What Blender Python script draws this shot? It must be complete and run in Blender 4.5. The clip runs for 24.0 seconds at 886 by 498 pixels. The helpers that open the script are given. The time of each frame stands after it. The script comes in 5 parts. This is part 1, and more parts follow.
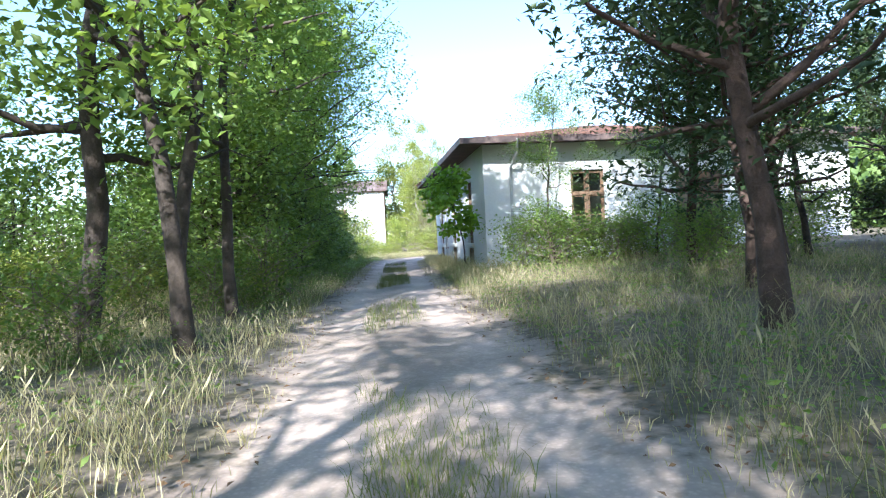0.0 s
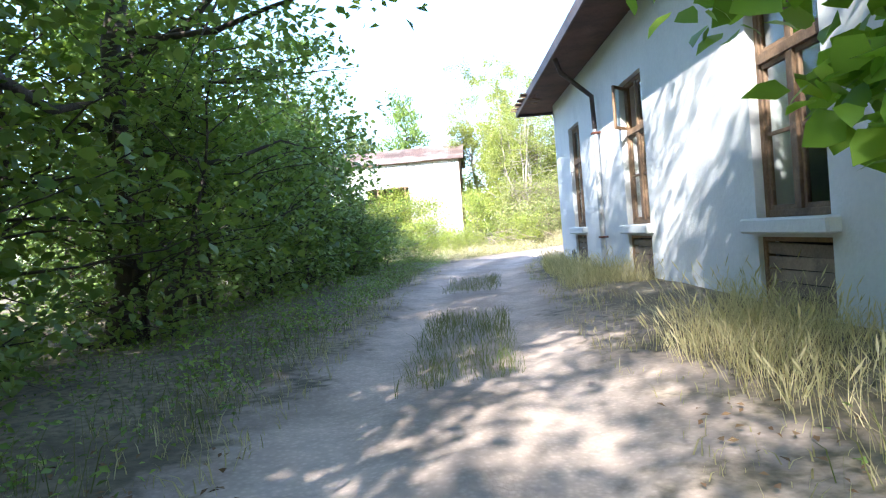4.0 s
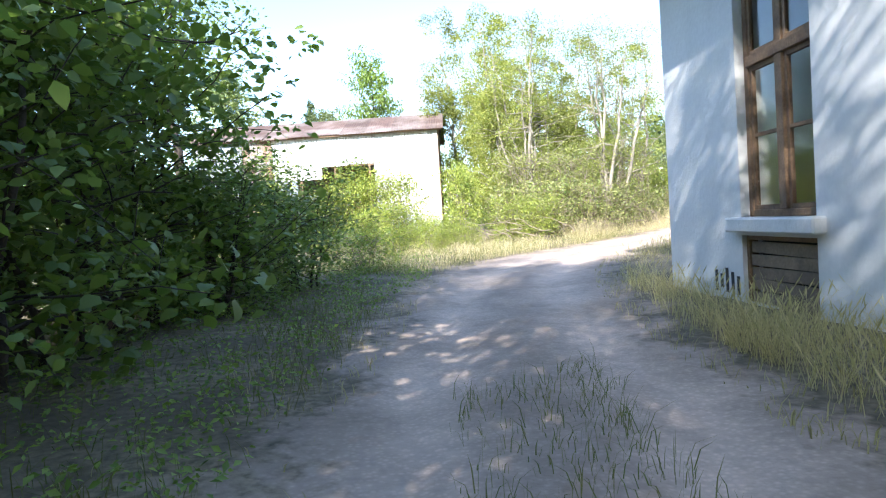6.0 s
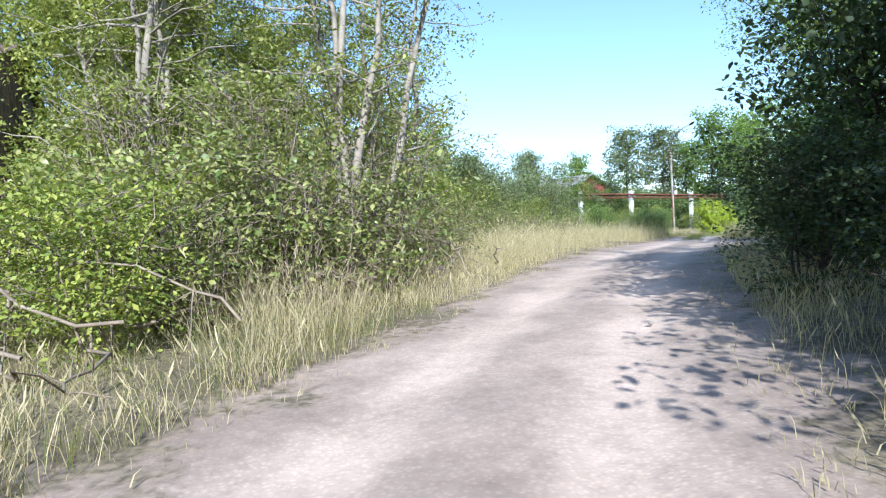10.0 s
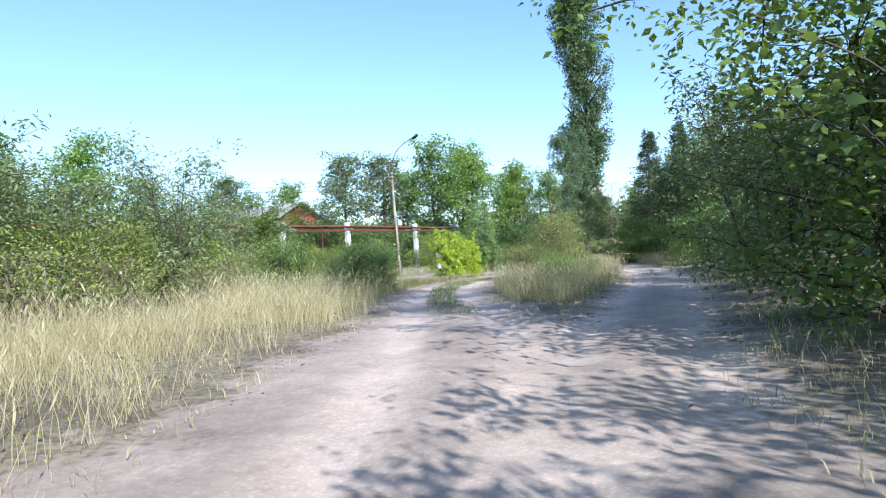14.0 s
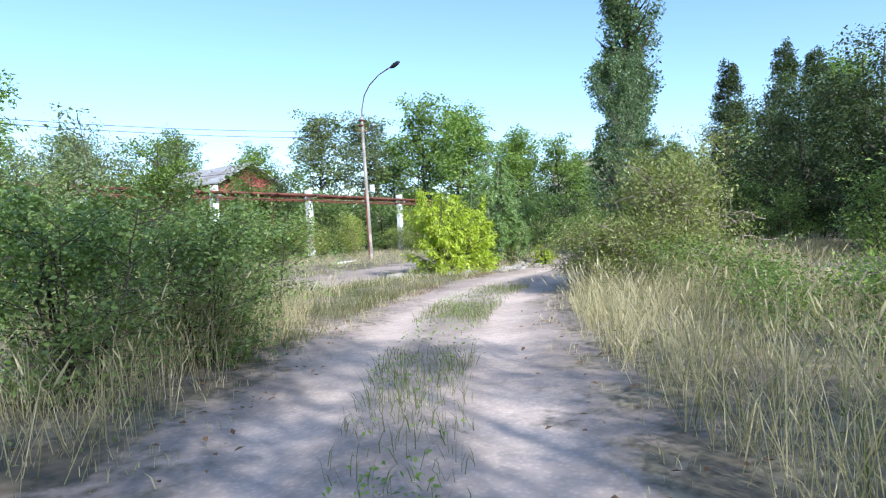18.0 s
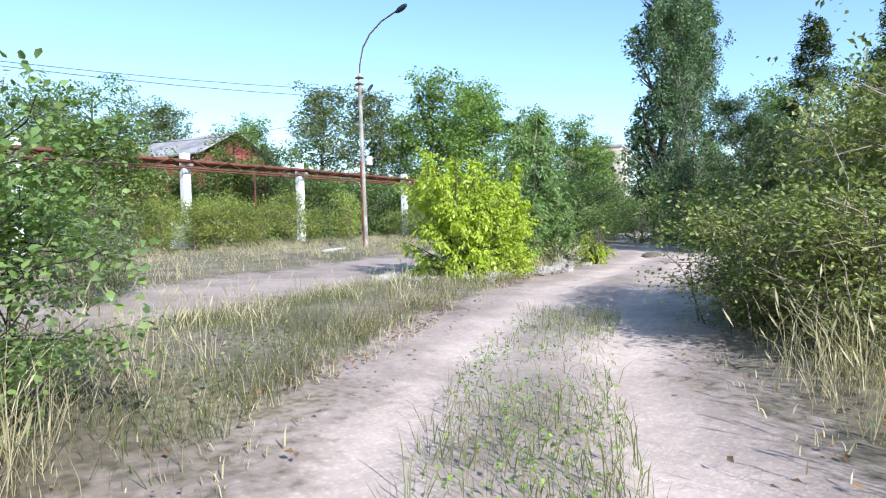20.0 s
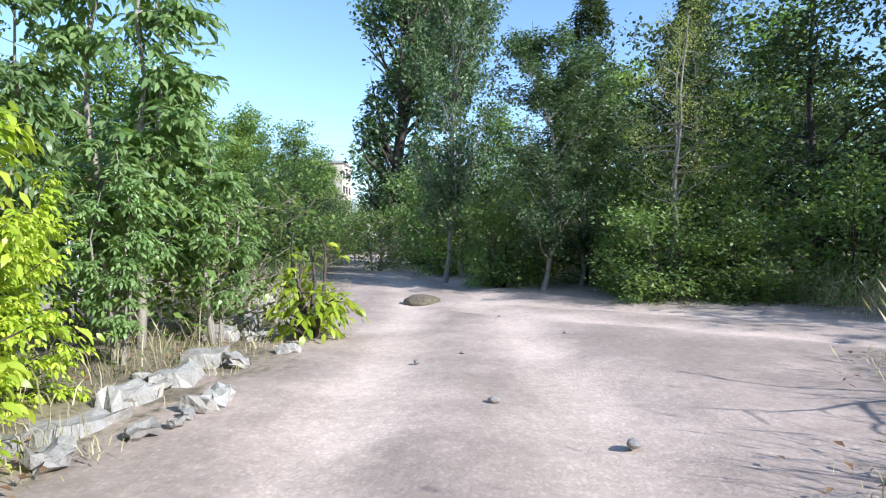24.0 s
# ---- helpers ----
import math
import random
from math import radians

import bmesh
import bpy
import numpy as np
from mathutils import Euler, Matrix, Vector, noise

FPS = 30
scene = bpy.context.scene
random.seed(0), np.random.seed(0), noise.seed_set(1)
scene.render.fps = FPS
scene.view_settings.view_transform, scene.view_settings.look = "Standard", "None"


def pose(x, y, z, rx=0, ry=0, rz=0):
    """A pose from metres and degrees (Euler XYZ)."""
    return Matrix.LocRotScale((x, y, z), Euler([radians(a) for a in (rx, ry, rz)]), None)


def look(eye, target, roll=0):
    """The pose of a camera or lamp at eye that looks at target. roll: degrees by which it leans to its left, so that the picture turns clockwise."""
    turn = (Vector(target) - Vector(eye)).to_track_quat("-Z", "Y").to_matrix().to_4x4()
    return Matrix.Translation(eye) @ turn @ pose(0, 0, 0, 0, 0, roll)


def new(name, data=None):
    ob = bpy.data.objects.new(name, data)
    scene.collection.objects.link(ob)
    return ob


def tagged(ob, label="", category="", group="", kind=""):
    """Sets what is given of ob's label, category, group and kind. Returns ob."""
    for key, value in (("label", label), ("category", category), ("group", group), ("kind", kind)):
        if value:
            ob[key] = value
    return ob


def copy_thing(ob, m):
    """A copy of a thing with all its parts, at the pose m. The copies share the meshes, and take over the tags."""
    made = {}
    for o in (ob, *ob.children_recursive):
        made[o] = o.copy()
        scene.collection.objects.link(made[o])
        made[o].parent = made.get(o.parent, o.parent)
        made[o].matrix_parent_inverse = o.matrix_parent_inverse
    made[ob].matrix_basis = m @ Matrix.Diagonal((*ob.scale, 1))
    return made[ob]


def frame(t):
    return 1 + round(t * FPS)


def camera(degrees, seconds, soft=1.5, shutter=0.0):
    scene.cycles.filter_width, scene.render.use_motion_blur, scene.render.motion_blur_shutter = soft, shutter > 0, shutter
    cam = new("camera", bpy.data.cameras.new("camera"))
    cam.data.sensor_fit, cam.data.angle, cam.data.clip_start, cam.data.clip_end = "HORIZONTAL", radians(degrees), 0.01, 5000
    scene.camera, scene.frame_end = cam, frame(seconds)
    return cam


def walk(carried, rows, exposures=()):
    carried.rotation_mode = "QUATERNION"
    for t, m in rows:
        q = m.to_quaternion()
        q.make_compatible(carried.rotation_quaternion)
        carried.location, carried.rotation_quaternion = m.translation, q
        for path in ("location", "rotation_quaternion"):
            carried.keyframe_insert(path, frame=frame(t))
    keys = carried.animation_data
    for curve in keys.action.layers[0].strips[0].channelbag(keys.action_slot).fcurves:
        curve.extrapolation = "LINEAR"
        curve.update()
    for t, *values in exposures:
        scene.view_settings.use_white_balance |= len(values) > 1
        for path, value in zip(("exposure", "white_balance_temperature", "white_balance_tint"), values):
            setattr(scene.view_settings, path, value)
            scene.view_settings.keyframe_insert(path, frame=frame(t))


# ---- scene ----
cam = camera(71.0, 24.0, 1.2)
PATH = [
    (0, (-1.2, -17.284, 1.172), (-0.955, -15.299, 1.145), -2.8),
    (0.5, (-0.937, -14.815, 1.135), (-0.711, -12.828, 1.103), -2.5),
    (1, (-0.625, -12.345, 1.144), (-0.44, -10.355, 1.087), -3.2),
    (1.5, (-0.425, -9.893, 1.141), (-0.28, -7.898, 1.097), -1.8),
    (3.5, (0.0, 0.0, 1.12), (0.004, 1.999, 1.06), -4.1),
    (4, (-0.132, 2.486, 1.109), (-0.158, 4.485, 1.061), -4.7),
    (4.5, (-0.208, 4.973, 1.093), (-0.235, 6.972, 1.048), -4.4),
    (5, (-0.309, 7.405, 1.16), (-0.321, 9.405, 1.159), -2.8),
    (5.5, (-0.278, 9.81, 1.132), (-0.265, 11.81, 1.098), -5.6),
    (6, (-0.343, 12.231, 1.181), (-0.28, 14.228, 1.09), -3.8),
    (6.5, (-0.138, 14.448, 1.223), (-0.026, 16.444, 1.164), -5.2),
    (7, (-0.01, 16.711, 1.253), (0.166, 18.702, 1.177), -4.3),
    (7.5, (0.245, 18.908, 1.242), (0.481, 20.893, 1.182), -3.9),
    (8, (0.673, 21.05, 1.156), (0.982, 23.026, 1.11), -5.4),
    (8.5, (1.07, 23.21, 1.07), (1.504, 25.16, 0.974), -2.0),
    (9, (1.989, 25.219, 1.039), (2.578, 27.129, 0.95), -3.8),
    (9.5, (2.962, 27.148, 1.052), (3.713, 29.0, 1.001), -0.7),
    (10, (4.283, 28.916, 1.178), (5.206, 30.69, 1.132), -2.3),
    (10.5, (5.66, 30.71, 1.246), (6.717, 32.406, 1.19), -1.4),
    (11, (7.176, 32.454, 1.285), (8.342, 34.077, 1.202), -2.7),
    (11.5, (8.794, 34.119, 1.317), (10.065, 35.662, 1.254), -2.2),
    (13.5, (15.685, 39.715, 1.531), (17.241, 40.971, 1.559), -3.7),
    (14, (17.169, 40.887, 1.576), (18.752, 42.108, 1.6), -4.0),
    (14.5, (18.677, 41.977, 1.615), (20.275, 43.179, 1.617), -4.1),
    (15, (20.109, 43.122, 1.659), (21.715, 44.313, 1.642), -3.7),
    (15.5, (21.588, 44.228, 1.679), (23.204, 45.406, 1.641), -3.2),
    (16, (23.085, 45.331, 1.68), (24.706, 46.502, 1.64), -1.9),
    (16.5, (24.612, 46.425, 1.676), (26.232, 47.597, 1.628), -2.6),
    (17, (26.046, 47.542, 1.673), (27.662, 48.718, 1.602), -2.8),
    (17.5, (27.493, 48.615, 1.648), (29.101, 49.803, 1.587), -2.5),
    (18, (28.842, 49.711, 1.635), (30.439, 50.915, 1.591), -3.0),
    (18.5, (30.147, 50.752, 1.639), (31.736, 51.964, 1.577), -2.6),
    (20.5, (34.817, 54.439, 1.553), (36.409, 55.645, 1.463), -0.6),
    (21, (35.898, 55.196, 1.507), (37.525, 56.357, 1.418), 0.4),
    (21.5, (37.157, 55.886, 1.419), (38.832, 56.972, 1.295), -1.0),
    (22, (38.362, 56.451, 1.385), (40.092, 57.448, 1.273), -1.6),
    (22.5, (39.673, 56.936, 1.4), (41.473, 57.805, 1.34), 0.6),
    (23, (40.98, 57.389, 1.413), (42.846, 58.109, 1.376), -0.5),
    (23.5, (42.271, 57.688, 1.378), (44.19, 58.249, 1.343), 0.1),
    (24, (43.452, 57.878, 1.402), (45.406, 58.302, 1.369), -0.1),
]
EXPOSURES = [(0, 1.85, 5500, 11), (1.0, 2.4, 5500, 12), (4.5, 2.35, 5900, 12), (6.0, 1.9, 6000, 12), (7.0, 1.6, 6400, 14), (8.4, 1.2, 6400, 14), (9.0, 1.05, 6000, 12), (10.0, 0.95, 5450, 10), (24, 0.88, 5500, 12)]
walk(cam, [(t, look(eye, target, roll)) for t, eye, target, roll in PATH], EXPOSURES)

# ---- light ----
SUN_TO = Vector((-0.39, -0.92, 0.0)).normalized()
SUN_EL = radians(31)
sun_dir = Vector((SUN_TO.x * math.cos(SUN_EL), SUN_TO.y * math.cos(SUN_EL), math.sin(SUN_EL)))
sun = new("sun", bpy.data.lights.new("sun", "SUN"))
sun.data.energy, sun.data.angle, sun.data.color = 4.6, radians(0.53), (1.0, 0.94, 0.84)
sun.matrix_world = look((0, 0, 40), Vector((0, 0, 40)) - sun_dir)
world = bpy.data.worlds.new("sky")
scene.world = world
world.use_nodes = True
wn = world.node_tree.nodes
sky = wn.new("ShaderNodeTexSky")
sky.sky_type = "NISHITA"
sky.sun_disc = False
sky.sun_elevation = SUN_EL
sky.sun_rotation = math.atan2(SUN_TO.x, SUN_TO.y)
sky.air_density, sky.dust_density, sky.ozone_density = 1.0, 0.5, 1.6
wn["Background"].inputs["Strength"].default_value = 0.14
world.node_tree.links.new(sky.outputs[0], wn["Background"].inputs["Color"])


# ---- materials ----
def mat(name, col, rough=0.9, metal=0.0, var=0.25, scale=6.0, bump=0.0, bscale=40.0, island=0.0, rand=0.0, col2=None, stain=None):
    """A procedural surface: two noise scales of tone, optional second colour in patches, grain relief."""
    m = bpy.data.materials.new(name)
    m.use_nodes = True
    nt = m.node_tree
    n, l = nt.nodes, nt.links
    b = n["Principled BSDF"]
    b.inputs["Roughness"].default_value = rough
    b.inputs["Metallic"].default_value = metal
    co = n.new("ShaderNodeTexCoord")
    n1 = n.new("ShaderNodeTexNoise")
    n1.inputs["Scale"].default_value, n1.inputs["Detail"].default_value = scale, 6
    l.new(co.outputs["Object"], n1.inputs["Vector"])
    n2 = n.new("ShaderNodeTexNoise")
    n2.inputs["Scale"].default_value, n2.inputs["Detail"].default_value = scale * 9, 4
    l.new(co.outputs["Object"], n2.inputs["Vector"])
    add = n.new("ShaderNodeMath")
    add.operation = "ADD"
    l.new(n1.outputs["Fac"], add.inputs[0])
    l.new(n2.outputs["Fac"], add.inputs[1])
    ramp = n.new("ShaderNodeMapRange")
    ramp.inputs["From Min"].default_value, ramp.inputs["From Max"].default_value = 0.6, 1.4
    ramp.inputs["To Min"].default_value, ramp.inputs["To Max"].default_value = 1 - var, 1 + var
    l.new(add.outputs[0], ramp.inputs["Value"])
    value = ramp.outputs[0]
    for kind, amount in (("ShaderNodeNewGeometry", island), ("ShaderNodeObjectInfo", rand)):
        if amount:
            g = n.new(kind)
            r = n.new("ShaderNodeMapRange")
            r.inputs["To Min"].default_value, r.inputs["To Max"].default_value = 1 - amount, 1 + amount
            l.new(g.outputs["Random Per Island" if island and kind == "ShaderNodeNewGeometry" else "Random"], r.inputs["Value"])
            mu = n.new("ShaderNodeMath")
            mu.operation = "MULTIPLY"
            l.new(value, mu.inputs[0])
            l.new(r.outputs[0], mu.inputs[1])
            value = mu.outputs[0]
    mix = n.new("ShaderNodeMix")
    mix.data_type = "RGBA"
    mix.inputs["A"].default_value = (*col, 1)
    mix.inputs["B"].default_value = (*(col2 or col), 1)
    n3 = n.new("ShaderNodeTexNoise")
    n3.inputs["Scale"].default_value, n3.inputs["Detail"].default_value = scale * 0.45, 8
    n3.inputs["Roughness"].default_value = 0.65
    l.new(co.outputs["Object"], n3.inputs["Vector"])
    r3 = n.new("ShaderNodeMapRange")
    lo = 0.5 if stain is None else stain
    r3.inputs["From Min"].default_value, r3.inputs["From Max"].default_value = lo - 0.06, lo + 0.1
    l.new(n3.outputs["Fac"], r3.inputs["Value"])
    l.new(r3.outputs[0], mix.inputs["Factor"])
    sc = n.new("ShaderNodeVectorMath")
    sc.operation = "SCALE"
    l.new(mix.outputs["Result"], sc.inputs[0])
    l.new(value, sc.inputs["Scale"])
    l.new(sc.outputs[0], b.inputs["Base Color"])
    if bump:
        nb = n.new("ShaderNodeTexNoise")
        nb.inputs["Scale"].default_value, nb.inputs["Detail"].default_value = bscale, 6
        l.new(co.outputs["Object"], nb.inputs["Vector"])
        bp = n.new("ShaderNodeBump")
        bp.inputs["Strength"].default_value, bp.inputs["Distance"].default_value = bump, 0.02
        l.new(nb.outputs["Fac"], bp.inputs["Height"])
        l.new(bp.outputs[0], b.inputs["Normal"])
    return m


def leaf_mat(name, col, col2, trans=0.45, rough=0.55):
    """Leaves: two greens mixed leaf by leaf, light shining through."""
    m = bpy.data.materials.new(name)
    m.use_nodes = True
    nt = m.node_tree
    n, l = nt.nodes, nt.links
    b, out = n["Principled BSDF"], n["Material Output"]
    b.inputs["Roughness"].default_value = rough
    g = n.new("ShaderNodeNewGeometry")
    o = n.new("ShaderNodeObjectInfo")
    mix = n.new("ShaderNodeMix")
    mix.data_type = "RGBA"
    mix.inputs["A"].default_value, mix.inputs["B"].default_value = (*col, 1), (*col2, 1)
    l.new(g.outputs["Random Per Island"], mix.inputs["Factor"])
    r = n.new("ShaderNodeMapRange")
    r.inputs["To Min"].default_value, r.inputs["To Max"].default_value = 0.8, 1.2
    l.new(o.outputs["Random"], r.inputs["Value"])
    sc = n.new("ShaderNodeVectorMath")
    sc.operation = "SCALE"
    l.new(mix.outputs["Result"], sc.inputs[0])
    l.new(r.outputs[0], sc.inputs["Scale"])
    l.new(sc.outputs[0], b.inputs["Base Color"])
    t = n.new("ShaderNodeBsdfTranslucent")
    sc2 = n.new("ShaderNodeVectorMath")
    sc2.operation = "MULTIPLY"
    sc2.inputs[1].default_value = (1.3, 1.3, 0.62)
    l.new(sc.outputs[0], sc2.inputs[0])
    l.new(sc2.outputs[0], t.inputs["Color"])
    ms = n.new("ShaderNodeMixShader")
    ms.inputs[0].default_value = trans
    l.new(b.outputs[0], ms.inputs[1])
    l.new(t.outputs[0], ms.inputs[2])
    l.new(ms.outputs[0], out.inputs["Surface"])
    return m



def ground_mat():
    """Sandy track running out into dry earth and thatch: pale ruts, pebbles, ragged edges."""
    m = mat("sand_and_soil", (0.54, 0.42, 0.335), 0.95, var=0.22, scale=1.3, bump=0.28, bscale=45, col2=(0.42, 0.325, 0.255))
    n, l = m.node_tree.nodes, m.node_tree.links
    b = n["Principled BSDF"]
    sand = b.inputs["Base Color"].links[0].from_socket
    co = n.new("ShaderNodeTexCoord")

    def noise(scale, detail=8):
        t = n.new("ShaderNodeTexNoise")
        t.inputs["Scale"].default_value, t.inputs["Detail"].default_value = scale, detail
        l.new(co.outputs["Object"], t.inputs["Vector"])
        return t.outputs["Fac"]

    def attr(name):
        a = n.new("ShaderNodeAttribute")
        a.attribute_name = name
        return a.outputs["Fac"]

    def remap(v, a0, a1, b0, b1):
        r = n.new("ShaderNodeMapRange")
        for key, x in (("From Min", a0), ("From Max", a1), ("To Min", b0), ("To Max", b1)):
            r.inputs[key].default_value = x
        l.new(v, r.inputs["Value"])
        return r.outputs[0]

    def math_(op, a, c):
        q = n.new("ShaderNodeMath")
        q.operation = op
        for k, v in enumerate((a, c)):
            if isinstance(v, float):
                q.inputs[k].default_value = v
            else:
                l.new(v, q.inputs[k])
        return q.outputs[0]

    def mix(f, a, c):
        q = n.new("ShaderNodeMix")
        q.data_type = "RGBA"
        for key, v in (("Factor", f), ("A", a), ("B", c)):
            if isinstance(v, tuple):
                q.inputs[key].default_value = (*v, 1)
            else:
                l.new(v, q.inputs[key])
        return q.outputs["Result"]

    worn = remap(math_("ADD", attr("rut"), noise(2.2)), 0.45, 1.25, 0.72, 1.1)
    peb = n.new("ShaderNodeTexVoronoi")
    peb.inputs["Scale"].default_value = 26
    l.new(co.outputs["Object"], peb.inputs["Vector"])
    tone = math_("MULTIPLY", worn, remap(peb.outputs["Distance"], 0.0, 0.5, 1.2, 0.94))
    sc = n.new("ShaderNodeVectorMath")
    sc.operation = "SCALE"
    l.new(sand, sc.inputs[0])
    l.new(tone, sc.inputs["Scale"])
    soil = mix(remap(noise(0.9), 0.42, 0.6, 0.0, 1.0), (0.16, 0.125, 0.08), (0.29, 0.235, 0.145))
    soil = mix(remap(noise(14.0), 0.4, 0.7, 0.0, 1.0), soil, (0.09, 0.075, 0.045))
    edge = math_("ADD", attr("gap"), math_("ADD", remap(noise(1.1), 0.3, 0.7, -0.55, 0.55), remap(noise(7.0), 0.3, 0.7, -0.3, 0.3)))
    l.new(mix(remap(edge, -0.25, 0.3, 0.0, 1.0), sc.outputs[0], soil), b.inputs["Base Color"])
    return m


M = {
    "soil": mat("soil", (0.17, 0.135, 0.09), 0.95, var=0.5, scale=1.6, bump=1.0, bscale=30, col2=(0.10, 0.09, 0.05)),
    "road": ground_mat(),
    "concrete": mat("concrete", (0.30, 0.28, 0.245), 0.9, var=0.25, scale=2.5, bump=0.5, bscale=30, col2=(0.17, 0.155, 0.13), rand=0.15),
    "rubble": mat("broken_concrete", (0.33, 0.305, 0.265), 0.92, var=0.3, scale=3.5, bump=0.8, bscale=26, col2=(0.24, 0.21, 0.175), stain=0.52, rand=0.25),
    "plaster": mat("plaster", (0.72, 0.72, 0.70), 0.9, var=0.06, scale=1.6, bump=0.35, bscale=18, col2=(0.62, 0.62, 0.60), stain=0.62),
    "wood": mat("old_wood", (0.24, 0.15, 0.085), 0.75, var=0.35, scale=5, bump=0.4, bscale=60, col2=(0.14, 0.085, 0.05), rand=0.15),
    "plank": mat("weathered_plank", (0.30, 0.22, 0.15), 0.85, var=0.3, scale=4, bump=0.4, bscale=50, col2=(0.20, 0.15, 0.11), rand=0.25),
    "roof": mat("roof_tile", (0.17, 0.085, 0.06), 0.85, var=0.35, scale=3, bump=0.3, col2=(0.10, 0.065, 0.05), rand=0.25, island=0.2),
    "soffit": mat("soffit_board", (0.12, 0.06, 0.045), 0.85, var=0.3, scale=3, col2=(0.08, 0.045, 0.035), rand=0.15),
    "fascia": mat("stained_fascia", (0.085, 0.06, 0.055), 0.6, 0.2, var=0.35, scale=2, bump=0.2, col2=(0.17, 0.12, 0.10), stain=0.56),
    "rust": mat("rusty_iron", (0.17, 0.06, 0.035), 0.8, 0.2, var=0.35, scale=5, bump=0.3, col2=(0.09, 0.035, 0.025), rand=0.15),
    "rust_roof": mat("rusty_roof_sheet", (0.125, 0.078, 0.062), 0.8, 0.1, var=0.4, scale=0.8, col2=(0.25, 0.20, 0.175), rand=0.2),
    "zinc": mat("galvanised_sheet", (0.54, 0.54, 0.525), 0.65, 0.1, var=0.2, scale=1.0, col2=(0.40, 0.30, 0.23), stain=0.66, rand=0.1),
    "zinc_rust": mat("streaked_rusty_sheet", (0.23, 0.14, 0.10), 0.8, 0.1, var=0.4, scale=2.2, col2=(0.42, 0.41, 0.40), stain=0.53, rand=0.15),
    "zinc_pipe": mat("zinc_pipe", (0.52, 0.53, 0.53), 0.5, 0.4, var=0.15, scale=3, col2=(0.35, 0.30, 0.27), stain=0.6),
    # near-black colour that stands for the shade of unlit insides
    "dark": mat("inside_shade_black", (0.02, 0.02, 0.02), 0.95, var=0.2),
    "bark": mat("bark", (0.085, 0.065, 0.05), 0.95, var=0.4, scale=6, bump=0.9, bscale=25, col2=(0.05, 0.04, 0.032)),
    "pine_bark": mat("pine_bark", (0.085, 0.055, 0.042), 0.95, var=0.4, scale=6, bump=1.0, bscale=18, col2=(0.06, 0.04, 0.03)),
    "pale_bark": mat("pale_bark", (0.29, 0.255, 0.20), 0.9, var=0.3, scale=5, bump=0.6, bscale=25, col2=(0.16, 0.14, 0.12), stain=0.55),
    "twig": mat("dry_twig", (0.28, 0.23, 0.17), 0.95, var=0.3, col2=(0.17, 0.135, 0.10)),
    "grass_dry": leaf_mat("dry_grass", (0.62, 0.54, 0.355), (0.33, 0.29, 0.155), 0.4, 0.8),
    "grass_green": leaf_mat("green_grass", (0.10, 0.14, 0.035), (0.20, 0.19, 0.07), 0.35, 0.7),
    "leaf": leaf_mat("green_leaves", (0.115, 0.185, 0.055), (0.25, 0.335, 0.095), 0.4, 0.42),
    "leaf_mid": leaf_mat("mid_green_leaves", (0.12, 0.20, 0.045), (0.27, 0.36, 0.085), 0.42, 0.45),
    "leaf_dark": leaf_mat("dark_leaves", (0.03, 0.06, 0.022), (0.06, 0.10, 0.035), 0.25),
    # first green set darker to put uneven shading into the leaf colour
    "leaf_light": leaf_mat("light_leaves", (0.13, 0.195, 0.03), (0.41, 0.44, 0.095), 0.32, 0.5),
    "leaf_yellow": leaf_mat("yellow_green_leaves", (0.25, 0.36, 0.02), (0.51, 0.565, 0.06), 0.42, 0.4),
    "leaf_grey": leaf_mat("grey_green_leaves", (0.13, 0.18, 0.075), (0.29, 0.335, 0.17), 0.4, 0.45),
    # deep greens darkened further, so the leaf colour itself carries shade
    "leaf_shade": leaf_mat("deep_green_shade_leaves", (0.04, 0.07, 0.026), (0.105, 0.14, 0.052), 0.32),
    "zinc_old": mat("rusted_galvanised_sheet", (0.30, 0.325, 0.355), 0.75, 0.15, var=0.35, scale=1.2, col2=(0.19, 0.14, 0.115), stain=0.6, rand=0.3),
    "leaf_autumn": leaf_mat("turning_leaves", (0.10, 0.165, 0.035), (0.37, 0.365, 0.13), 0.28, 0.4),
    # the two greens lie far apart to imitate sunlit highlights and dark gaps
    "leaf_poplar": leaf_mat("glossy_poplar_leaves", (0.04, 0.085, 0.035), (0.20, 0.27, 0.13), 0.28, 0.38),
    "leaf_broad": leaf_mat("large_bright_leaves", (0.13, 0.25, 0.025), (0.27, 0.42, 0.06), 0.5, 0.4),
    "leaf_ash": leaf_mat("glossy_ash_leaves", (0.11, 0.19, 0.055), (0.26, 0.35, 0.13), 0.4, 0.35),
    "leaf_tangle": leaf_mat("dull_green_leaves", (0.16, 0.21, 0.05), (0.38, 0.40, 0.14), 0.38, 0.42),
    "leaf_aspen": leaf_mat("open_aspen_leaves", (0.17, 0.22, 0.045), (0.40, 0.41, 0.11), 0.42, 0.6),
    "brick_red": mat("red_brick_wall", (0.30, 0.075, 0.055), 0.9, var=0.25, scale=2, col2=(0.22, 0.06, 0.05), rand=0.1),
    "slate": mat("grey_roof_sheet", (0.34, 0.33, 0.32), 0.85, var=0.25, scale=1, col2=(0.25, 0.22, 0.20), rand=0.1),
    "beige": mat("beige_panel", (0.55, 0.47, 0.38), 0.9, var=0.12, scale=0.5, col2=(0.48, 0.41, 0.33)),
    "white": mat("white_paint", (0.75, 0.75, 0.73), 0.8, var=0.1, scale=3, col2=(0.55, 0.53, 0.50), stain=0.62),
    "black": mat("black_paint", (0.015, 0.015, 0.018), 0.6, var=0.2),
